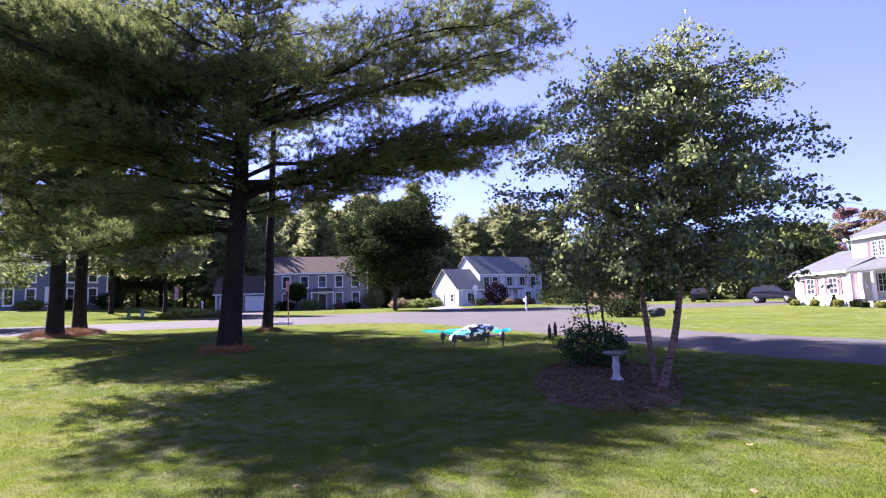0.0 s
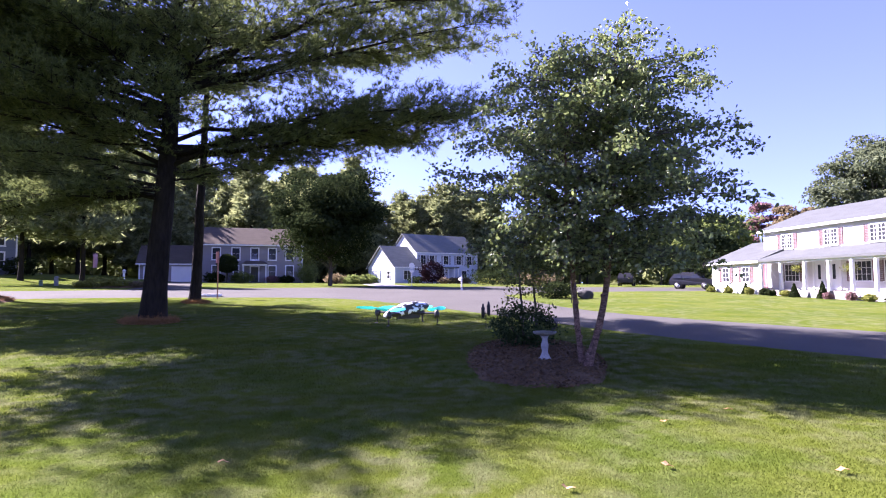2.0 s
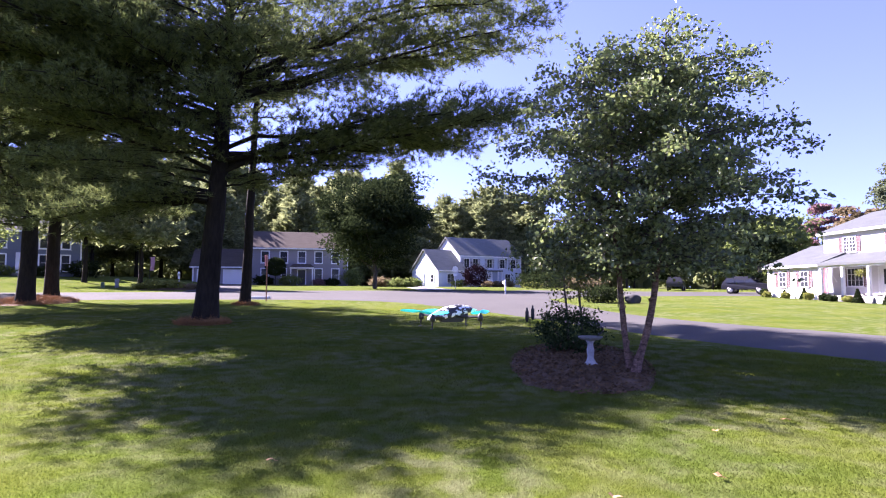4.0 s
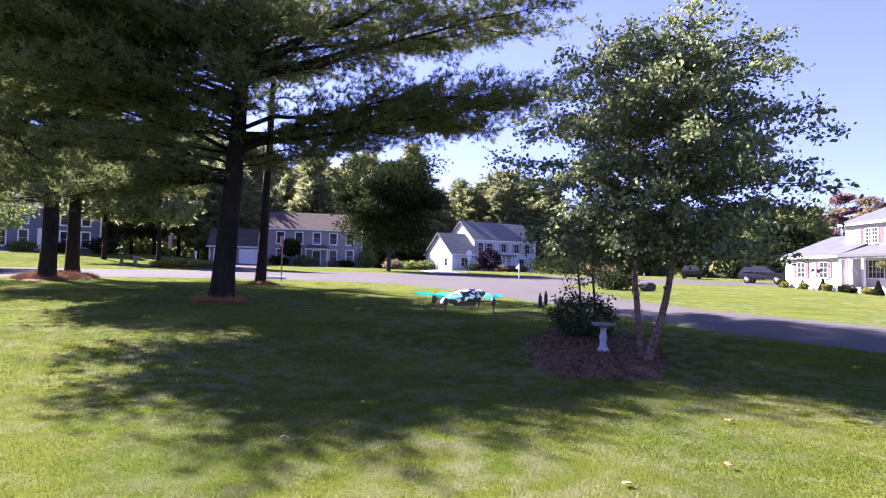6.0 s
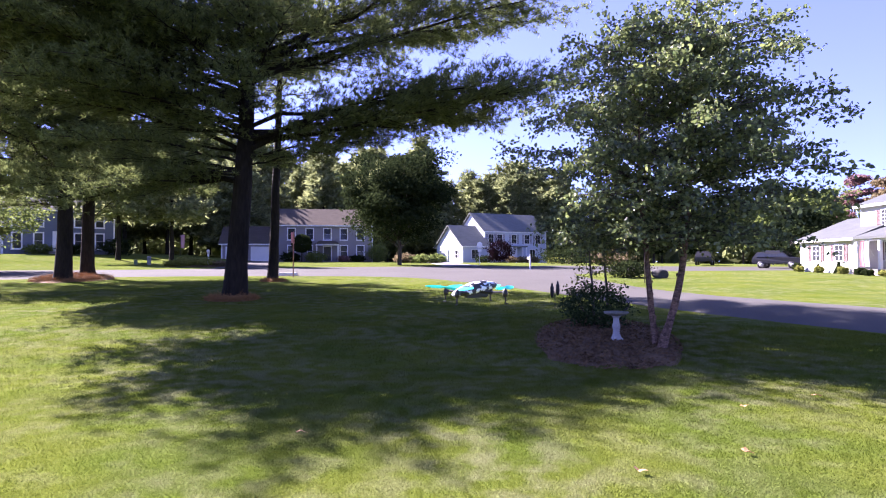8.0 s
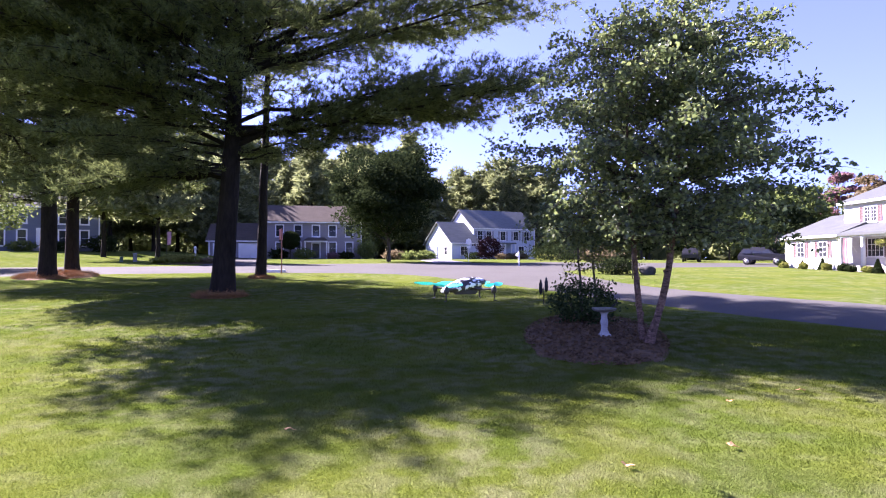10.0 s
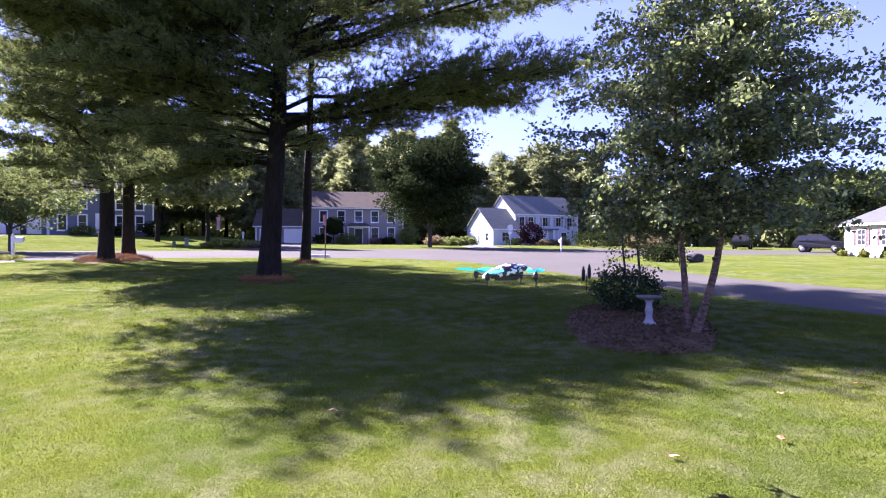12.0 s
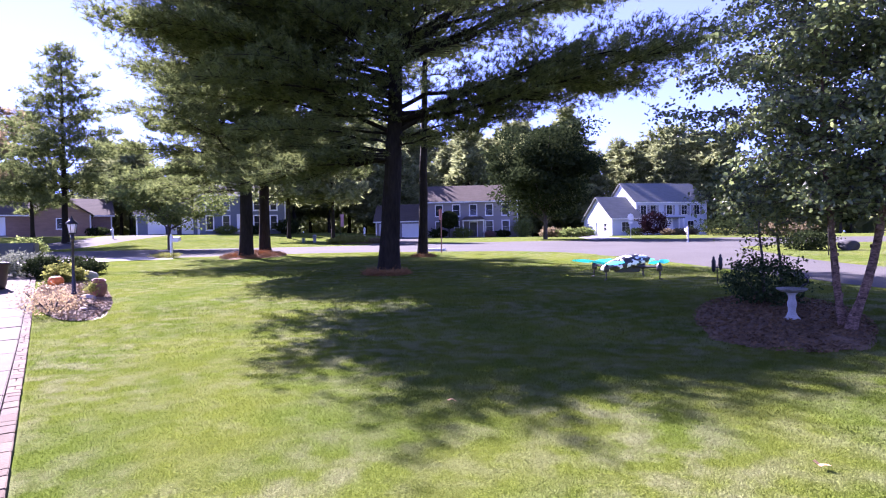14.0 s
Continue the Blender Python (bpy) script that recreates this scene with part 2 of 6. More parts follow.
WHITE_WALL = material("white_siding", (0.62, 0.61, 0.61), 0.8, (0.55, 0.54, 0.54), 0.8, 6.0, 0.3, stretch=(0.2, 0.2, 9.0))
BRICK_WALL = material("brown_brick", (0.30, 0.19, 0.14), 0.85, (0.20, 0.125, 0.095), 1.5, 14.0, 0.4, stretch=(1, 1, 3.0))
WHITE_TRIM = material("white_trim", (0.80, 0.80, 0.80), 0.5, (0.72, 0.72, 0.72), 1.0, 20.0, 0.1)
BROWN_ROOF = material("brown_shingles", (0.10, 0.084, 0.064), 0.95, (0.068, 0.057, 0.044), 1.0, 9.0, 0.6, spec=0.08, stretch=(1, 1, 4.0))
GRAY_ROOF = material("gray_shingles", (0.165, 0.174, 0.158), 0.95, (0.125, 0.132, 0.12), 1.0, 9.0, 0.6, spec=0.08, stretch=(1, 1, 4.0))
DARK_ROOF = material("dark_gray_shingles", (0.075, 0.075, 0.08), 0.95, (0.05, 0.05, 0.053), 1.0, 9.0, 0.6, spec=0.08, stretch=(1, 1, 4.0))
PALE_ROOF = material("light_gray_shingles", (0.088, 0.095, 0.094), 0.95, (0.066, 0.072, 0.071), 1.0, 9.0, 0.6, spec=0.08, stretch=(1, 1, 4.0))
CURTAIN_GLASS = material("curtained_glass", (0.05, 0.055, 0.06), 0.12, (0.022, 0.024, 0.028), 2.5, 8.0, 0.0, spec=0.5)
DARK_GLASS = material("window_glass", (0.03, 0.035, 0.045), 0.08, (0.02, 0.022, 0.03), 1.0, 5.0, 0.0, spec=0.7)
RED_SHUTTER = material("red_shutter", (0.17, 0.10, 0.098), 0.7, (0.14, 0.082, 0.08), 2.0, 20.0, 0.1)
BLACK_DOOR = material("black_paint", (0.03, 0.03, 0.035), 0.4, (0.02, 0.02, 0.022), 2.0, 20.0, 0.05)


# ---- ground ----
def make_ground():
    rings = np.concatenate([[0.0], np.geomspace(0.6, 900, 90)])
    turns = np.arange(180) * math.tau / 180
    r, a = np.meshgrid(rings, turns, indexing="ij")
    x, y = r * np.sin(a) + 0.21, r * np.cos(a) - 0.17
    v = np.stack([x, y, ground_z(x, y)], -1).reshape(-1, 3)
    i, j = np.meshgrid(np.arange(len(rings) - 1), np.arange(180), indexing="ij")
    f = np.stack([i * 180 + j, i * 180 + (j + 1) % 180, (i + 1) * 180 + (j + 1) % 180, (i + 1) * 180 + j], -1).reshape(-1, 4)[:, ::-1]
    return tagged(part("ground", fast_mesh("ground", v, f, LAWN, True), None, None), "mown green lawn with pale straw-coloured patches", "lawn", kind="structure")


def strip(name, near, far, mat, label, category, lift=0.02, across=14):
    """A paved band between two edges, laid over the ground."""
    def even(line, n=60):
        line = np.array(line, float)
        s = np.concatenate([[0], np.cumsum(np.hypot(*np.diff(line, axis=0).T))])
        t = np.linspace(0, s[-1], n)
        out = np.stack([np.interp(t, s, line[:, k]) for k in (0, 1)], -1)
        for _ in range(3):
            out[1:-1] = (out[:-2] + 2 * out[1:-1] + out[2:]) / 4
        return out
    a, b = even(near), even(far)
    t = np.linspace(0, 1, across)[None, :, None]
    p = a[:, None] * (1 - t) + b[:, None] * t
    z = ground_z(p[..., 0], p[..., 1]) + lift * (1 - 1.5 * np.abs(2 * t[..., 0] - 1) ** 8)      # edges sink into the turf
    v = np.concatenate([p, z[..., None]], -1).reshape(-1, 3)
    i, j = np.meshgrid(np.arange(59), np.arange(across - 1), indexing="ij")
    f = np.stack([i * across + j, (i + 1) * across + j, (i + 1) * across + j + 1, i * across + j + 1], -1).reshape(-1, 4)
    return tagged(part(name, fast_mesh(name, v, f, mat, True), None, None), label, category, kind="structure")


make_ground()
strip("road", [(-60, 4), (-38, 14), (-27.6, 19.9), (-21.0, 28.0), (-16.6, 31.5), (-10.5, 32.5), (-4.0, 33.3), (-0.5, 28.9), (2.0, 24.8), (3.8, 20.9), (5.1, 18.2), (6.1, 15.6), (8.6, 12.0), (12, 7.5), (24, -8)],
      [(-80, 14), (-58, 24), (-43.4, 31.4), (-32.2, 37.8), (-22.4, 43), (-19.3, 45.4), (-11.9, 54.3), (-3.4, 57.2), (5.0, 61.8), (9.5, 60), (8.0, 40), (7.6, 27.0), (8.4, 22.3), (10.8, 19.0), (12.3, 17.0), (17, 11.5), (30, -4)],
      ASPHALT, "worn grey asphalt road with tree shadows", "road")
strip("side_road", [(7.0, 36), (12, 43.0), (19.1, 46.0), (27, 48.0), (60, 52)], [(7.5, 61), (11.8, 65.4), (20, 63), (30, 62), (60, 66)], ASPHALT, "grey asphalt side road", "road", 0.026)


# ---- foliage ----
LEAF_SHAPE = np.array([(-0.5, 0, 0), (-0.05, -0.3, 0.06), (0.5, 0, -0.04), (-0.05, 0.3, 0.06)])
OVATE_LEAF = np.array([(-0.5, 0, 0), (-0.36, -0.26, 0.05), (0.02, -0.33, 0.07), (0.5, 0, -0.08), (0.02, 0.33, 0.07), (-0.36, 0.26, 0.05)])


def leaf_cloud(rng, places, sizes, flat=0.0, hang=0.0, shape=LEAF_SHAPE):
    """Verts and faces of leaves at places; flat: how level they lie, hang: how far their tips droop."""
    n = len(places)
    u = rng.normal(size=(n, 3))
    u[:, 2] = u[:, 2] * (1 - flat) - hang
    u /= np.linalg.norm(u, axis=1, keepdims=True)
    w = rng.normal(size=(n, 3))
    w[:, 2] *= 1 - flat
    w -= (w * u).sum(1, keepdims=True) * u
    w /= np.linalg.norm(w, axis=1, keepdims=True) + 1e-9
    k = np.cross(u, w)
    sh = shape[None] * sizes[:, None, None]
    v = places[:, None] + sh[..., :1] * u[:, None] + sh[..., 1:2] * w[:, None] + sh[..., 2:] * k[:, None]
    return v.reshape(-1, 3), np.arange(len(shape) * n).reshape(n, len(shape))


def tufts(rng, places, ways, length, width, each):
    """Needle tufts: each a spray of thin triangles round its way."""
    n = len(places)
    p, d = np.repeat(places, each, 0), np.repeat(ways, each, 0)
    d = d + rng.normal(size=d.shape) * 0.62
    p = p + rng.normal(size=p.shape) * length * 0.12
    d /= np.linalg.norm(d, axis=1, keepdims=True) + 1e-9
    s = np.cross(d, rng.normal(size=d.shape))
    s /= np.linalg.norm(s, axis=1, keepdims=True) + 1e-9
    ln = length * rng.uniform(0.6, 1.25, (len(p), 1))
    a = p + d * ln * 0.05 - s * width / 2
    b = p + d * ln * 0.05 + s * width / 2
    c = p + d * ln
    return np.stack([a, b, c], 1).reshape(-1, 3), np.arange(3 * n * each).reshape(-1, 3)


def pine(x, y, height, width, limbs, seed, label, lean=(0, 0), needle=0.25, thick=0.029, each=9, spacing=0.08, leaf=None, group="", far=False, place=True):
    """A white pine. limbs: (height on the trunk, azimuth, length, rise of the tip); azimuth 0 is +x, 90 is +y."""
    rng = np.random.default_rng(seed)
    base = thing("pine_tree", x, y, None, 0, label, "tree", group)
    zs = np.linspace(-0.3, height, 24)
    wob = np.cumsum(rng.normal(size=(24, 2)) * 0.018, 0)
    stem = np.stack([lean[0] * zs / height + wob[:, 0], lean[1] * zs / height + wob[:, 1], zs], -1)
    flare = 1 + 0.35 * np.exp(-np.clip(zs, 0, None) / 0.35)
    rad = width / 2 * np.clip(1 - zs / height, 0.03, 1) ** 0.75 * flare
    part("trunk", fast_mesh("trunk", *tube(stem, rad, 8 if far else 16), PINE_BARK, True), None, base)
    wood, spots, ways = [], [], []
    for h, az, length, rise in limbs:
        k = np.array([np.interp(h, zs, stem[:, 0]), np.interp(h, zs, stem[:, 1]), h])
        t = np.linspace(0, 1, 9)[:, None]
        way = np.array([math.cos(radians(az)), math.sin(radians(az)), 0])
        side = np.array([-way[1], way[0], 0])
        bend, wave = rng.normal() * 0.09, rng.uniform(0.4, 1.0)
        line = k + way * length * t + side * length * bend * t**2 + np.array([0, 0, 1.0]) * (rise * t**1.15 + 0.05 * length * np.sin(t * 3.1) * wave)
        line[1:-1] += rng.normal(size=(7, 3)) * 0.02 * length ** 0.7
        r0 = min(width * 0.12, 0.0075 * length + 0.012)
        limb = tube(line, np.linspace(r0, 0.008, 9), 5 if far else 7)
        if far:
            wood.append(limb)
        else:
            part("limb", fast_mesh("limb", *limb, PINE_BARK, True), None, base)
        for s in np.arange(0.11, 1.0, 0.30 / length * (1.7 if far else 1.0)):
            p0 = np.array([np.interp(s, t[:, 0], line[:, c]) for c in range(3)])
            sub = length * (0.30 - 0.20 * s) * rng.uniform(0.5, 1.3) + 0.3
            for sgn in (-1, 1):
                if rng.random() < 0.15:
                    continue
                turn = radians(rng.uniform(34, 66)) * sgn
                d = way * math.cos(turn) + side * math.sin(turn) + np.array([0, 0, rng.uniform(-0.12, 0.26) + 0.3 * rise / length])
                droop = np.array([0, 0, rng.uniform(-0.14, 0.1) * sub])
                if not far:
                    tt = np.linspace(0, 1, 4)[:, None]
                    wood.append(tube(p0 + d * sub * tt + droop * tt**2, np.linspace(0.013, 0.004, 4), 4))
                m = max(3, int(sub * 1.25 / spacing * (1 if far else min(1, max(0.22, (s - 0.02) / 0.5)))))
                q = rng.uniform(0.12, 1.05, m)[:, None]
                pts = p0 + d * sub * q + droop * q**2 + rng.normal(size=(m, 3)) * (np.array([0.4, 0.4, 0.32]) * min(1, needle + 0.1) if far else np.array([0.14, 0.14, 0.075]))
                spots.append(pts)
                ways.append(d + np.array([0, 0, 0.35]) + rng.normal(size=(m, 3)) * 0.45)
        tip = max(6, int(1.2 / spacing))
        spots.append(line[-1:] - way * rng.uniform(0, 0.9, (tip, 1)) + rng.normal(size=(tip, 3)) * 0.1)
        ways.append(way + np.array([0, 0, 0.3]) + rng.normal(size=(tip, 3)) * 0.4)
    part("fine_twig_spray", fast_mesh("fine_twig_spray", *joined(wood), PINE_BARK, True), None, base)["kind"] = "stuff"
    spots, ways = np.concatenate(spots), np.concatenate(ways)
    ways /= np.linalg.norm(ways, axis=1, keepdims=True)
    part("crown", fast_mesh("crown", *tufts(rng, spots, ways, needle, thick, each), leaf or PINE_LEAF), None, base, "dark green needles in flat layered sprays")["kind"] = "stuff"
    return base


def whorls(rng, lo, hi, step, length, top, rise=0.1, skip=0.1):
    """Limbs all round the trunk from lo to hi; they shorten towards the top."""
    out = []
    h, turn = lo, rng.uniform(0, 360)
    while h < hi:
        n = rng.integers(4, 7)
        for i in range(n):
            if rng.random() < skip:
                continue
            f = (h - lo) / (hi - lo)
            ln = (length * (1 - f) ** 0.8 + top * f) * rng.uniform(0.65, 1.1)
            out.append((h + rng.uniform(-0.2, 0.2), turn + 360 * i / n + rng.uniform(-18, 18), ln, ln * (rise + 0.25 * f) * rng.uniform(0.3, 1.4)))
        turn += 360 * 0.38
        h += step * rng.uniform(0.8, 1.2)
    return out


def broad_tree(name, x, y, height, crown_low, radius, seed, leaf, label, leaves=9000, size=0.22, trunk=0.3, blobs=34, bark=None, squash=1.0, group="", stems=None):
    """A leafy tree: trunk, limbs to the clumps, and clumps of leaves."""
    rng = np.random.default_rng(seed)
    base = thing(name, x, y, None, 0, label, "tree", group)
    mid = (height + crown_low) / 2
    tall = (height - crown_low) / 2
    d = rng.normal(size=(blobs, 3))
    d /= np.linalg.norm(d, axis=1, keepdims=True)
    rad = rng.uniform(0.15, 1.2, (blobs, 1)) ** 0.8
    cen = np.array([0, 0, mid]) + d * rad * np.array([radius * 0.85, radius * 0.85 * squash, tall * 0.85])
    stem = np.stack([rng.normal(size=6) * 0.04, rng.normal(size=6) * 0.04, np.linspace(-0.2, mid, 6)], -1)
    part("trunk", fast_mesh("trunk", *tube(stem, np.linspace(trunk / 2, trunk / 6, 6), 10), bark or DARK_BARK, True), None, base)
    wood = []
    for c in cen[: blobs // 2]:
        a = np.array([0, 0, max(crown_low * 0.8, c[2] * 0.55 - 0.2)])
        t = np.linspace(0, 1, 5)[:, None]
        wood.append(tube(a + (c - a) * t + np.array([0, 0, 0.1]) * np.sin(3 * t), np.linspace(trunk / 6, 0.012, 5), 5))
    part("branches", fast_mesh("branches", *joined(wood), bark or DARK_BARK, True), None, base)["kind"] = "stuff"
    per = leaves // blobs
    pts = []
    for c in cen:
        r = radius * rng.uniform(0.13, 0.36)
        q = rng.normal(size=(per, 3))
        q /= np.linalg.norm(q, axis=1, keepdims=True)
        pts.append(c + q * r * rng.uniform(0.2, 1.1, (per, 1)) ** 0.7 * (1.25, 1.25, 0.6) * rng.uniform(0.8, 1.2, (1, 3)))
    pts = np.concatenate(pts)
    pts = pts[pts[:, 2] > crown_low * 0.8]
    part("crown", fast_mesh("crown", *leaf_cloud(rng, pts, size * rng.uniform(0.6, 1.3, len(pts)), 0.3, 0.2), leaf), None, base)["kind"] = "stuff"
    return base


def shrub(name, x, y, radius, height, seed, leaf, label, leaves=1500, size=0.07, category="shrub", group="", cone=False, z=None):
    """A bush: short stems and a body of leaves down to the ground."""
    rng = np.random.default_rng(seed)
    base = thing(name, x, y, z, 0, label, category, group)
    q = rng.normal(size=(leaves, 3))
    q /= np.linalg.norm(q, axis=1, keepdims=True)
    lump = 1 + 0.24 * np.sin(q[:, 0] * 5 + seed) * np.sin(q[:, 1] * 6 + 1) + 0.15 * np.sin(q[:, 2] * 9 + q[:, 0] * 8 + seed) + 0.13 * rng.normal(size=leaves)
    q *= (rng.uniform(0.35, 1, (leaves, 1)) ** 0.4) * lump[:, None]
    if cone:
        h = rng.uniform(0, 1, leaves) ** 1.5
        a = rng.uniform(0, math.tau, leaves)
        rr = radius * (1 - h) * rng.uniform(0.6, 1.05, leaves) + 0.02
        pts = np.stack([rr * np.cos(a), rr * np.sin(a), 0.04 + h * height], -1)
    else:
        pts = q * (radius, radius, height / 2) + (0, 0, height * 0.5)
        pts[:, 2] = np.clip(pts[:, 2], 0.02, None)
    stems = []
    for i in range(7):
        a = rng.uniform(0, math.tau)
        tip = np.array([math.cos(a) * radius * 0.6, math.sin(a) * radius * 0.6, height * 0.7]) if not cone else np.array([0, 0, height * 0.8])
        t = np.linspace(0, 1, 4)[:, None]
        stems.append(tube(np.array([0, 0, -0.05]) + tip * t, np.linspace(0.02, 0.005, 4), 4))
    part("stems", fast_mesh("stems", *joined(stems), DARK_BARK, True), None, base)["kind"] = "stuff"
    part("foliage", fast_mesh("foliage", *leaf_cloud(rng, pts, size * rng.uniform(0.6, 1.3, leaves), 0.2), leaf), None, base)["kind"] = "stuff"
    return base


# ---- pines of the yard ----
rng0 = np.random.default_rng(5)
# limbs to the west and towards the house; many, partly unseen, added to shade the lawn
big = [(3.9, -165, 6.0, -0.3), (4.3, 172, 7.0, 0.3), (4.6, -128, 5.5, -0.2), (5.0, 176, 9.4, 5.2), (5.6, -150, 7.5, 2.4), (5.0, 150, 6.5, 0.8),
       (7.0, -105, 4.8, 1.2), (7.4, -125, 5.2, 1.5), (6.6, 130, 6.5, 1.5), (8.0, 90, 6.0, 1.8), (7.6, 160, 6.4, 2.5), (6.4, -170, 7.0, 1.8),
       (5.8, -160, 8.2, 1.0), (6.2, -145, 8.0, 1.2), (6.8, -155, 8.6, 1.6), (7.2, -170, 7.4, 1.8), (7.8, -142, 8.0, 1.8), (8.2, -160, 8.4, 2.0),
       (8.8, -175, 6.8, 2.0), (9.0, -148, 7.8, 2.0), (9.6, -165, 7.5, 2.2), (5.4, -138, 7.0, 0.3), (6.0, 168, 6.6, 1.2),
       (6.0, -118, 5.8, 0.4), (6.6, -132, 7.6, 0.9), (7.6, -114, 5.2, 1.0), (8.4, -130, 7.6, 1.2), (5.6, -126, 6.6, 0.2), (8.4, -140, 8.4, 1.0), (8.8, -147, 8.2, 1.2), (7.4, -137, 8.8, 0.6), (7.8, -131, 8.8, 0.6), (6.8, -150, 9.0, 1.0), (7.6, -158, 8.0, 1.0), (8.2, -153, 8.4, 1.2), (7.0, -143, 8.2, 0.8), (6.4, -162, 8.6, 0.8),
       (5.3, -95, 3.2, 0.2), (5.9, -70, 3.6, 0.6), (7.0, -55, 4.6, 1.4), (6.3, -84, 3.8, 0.5), (7.9, -72, 4.6, 1.2), (5.6, 60, 5.0, 0.5), (5.0, 95, 5.0, 0.4),
       (4.0, -150, 5.5, -1.0), (4.3, -125, 4.5, -1.0), (4.1, -170, 5.5, -1.0), (4.4, 170, 5.0, -0.9), (4.2, -138, 4.4, -1.1)]
# two flat tiers of long limbs to the east, with open sky between them
big += [(5.0, -6, 9.8, 1.3), (5.2, 14, 9.4, 1.3), (5.4, -16, 8.8, 1.2), (5.5, 3, 10.4, 1.5), (5.7, 24, 8.6, 1.2), (5.3, 9, 8.2, 1.1), (5.8, -3, 9.4, 1.1),
        (4.8, 4, 4.6, 0.5), (4.5, -16, 3.6, 0.3)]
big += [(7.3, -4, 10.6, 2.8), (7.6, 10, 11.0, 2.8), (8.0, -14, 9.8, 3.0), (7.6, 28, 9.0, 2.6), (8.3, 2, 10.4, 3.1), (8.2, 16, 9.4, 2.9), (8.8, -6, 9.6, 2.9)]
upper = whorls(rng0, 8.0, 10.5, 0.5, 4.8, 4.4, 0.2) + whorls(rng0, 9.8, 14.9, 0.68, 4.6, 0.9, 0.25)
upper = [u for u in upper if not 9.3 < u[0] < 11.8 or not -85 < (u[1] + 180) % 360 - 180 < -5]      # out-of-view limbs thinned towards the birch, so sun reaches it and the lawn
upper = [(h, az, ln if h < 11.8 or -175 < (az + 180) % 360 - 180 < -45 else ln * 0.3, rise) for h, az, ln, rise in upper]      # a lopsided, unseen top, shaped to shade the birch's left side only
pine(-7.5, 18.9, 15.4, 0.74, big + upper, 11, "tall white pine with dark trunk and wide layered limbs", (0.75, 0.25), needle=0.2, thick=0.026, spacing=0.083, group="pines in the yard")
pine(-9.2, 28.0, 16.5, 0.5, [(7.4, 10, 2.0, 0.4), (8.0, -60, 2.0, 0.4), (8.8, 150, 2.2, 0.4)] + whorls(rng0, 9.5, 16.0, 0.8, 2.9, 0.8), 12, "slender white pine trunk behind the larger pine", (0.6, 0.0), spacing=0.14, thick=0.04, group="pines in the yard")
pine(-18.6, 26.3, 19, 0.72, [(3.6, 176, 5.2, -0.3), (3.9, -150, 4.6, -0.2), (4.6, -120, 6, -0.8), (5.0, -40, 6.0, -0.3), (4.8, 170, 6.5, -0.6), (4.9, -90, 5.0, -0.5)] + whorls(rng0, 5.2, 18.5, 0.72, 7.0, 1.2, 0.15), 13, "large white pine standing on a ring of fallen needles", spacing=0.11, thick=0.036, group="pines in the yard")
pine(-19.5, 29.5, 20, 0.66, [(3.0, 4, 2.5, 2.2), (4.4, -8, 3.6, 0.6), (4.6, 30, 6.0, 0.2)] + whorls(rng0, 5.2, 19.5, 0.75, 6.5, 1.2, 0.15), 14, "white pine with a low crooked limb", spacing=0.11, thick=0.036, group="pines in the yard")


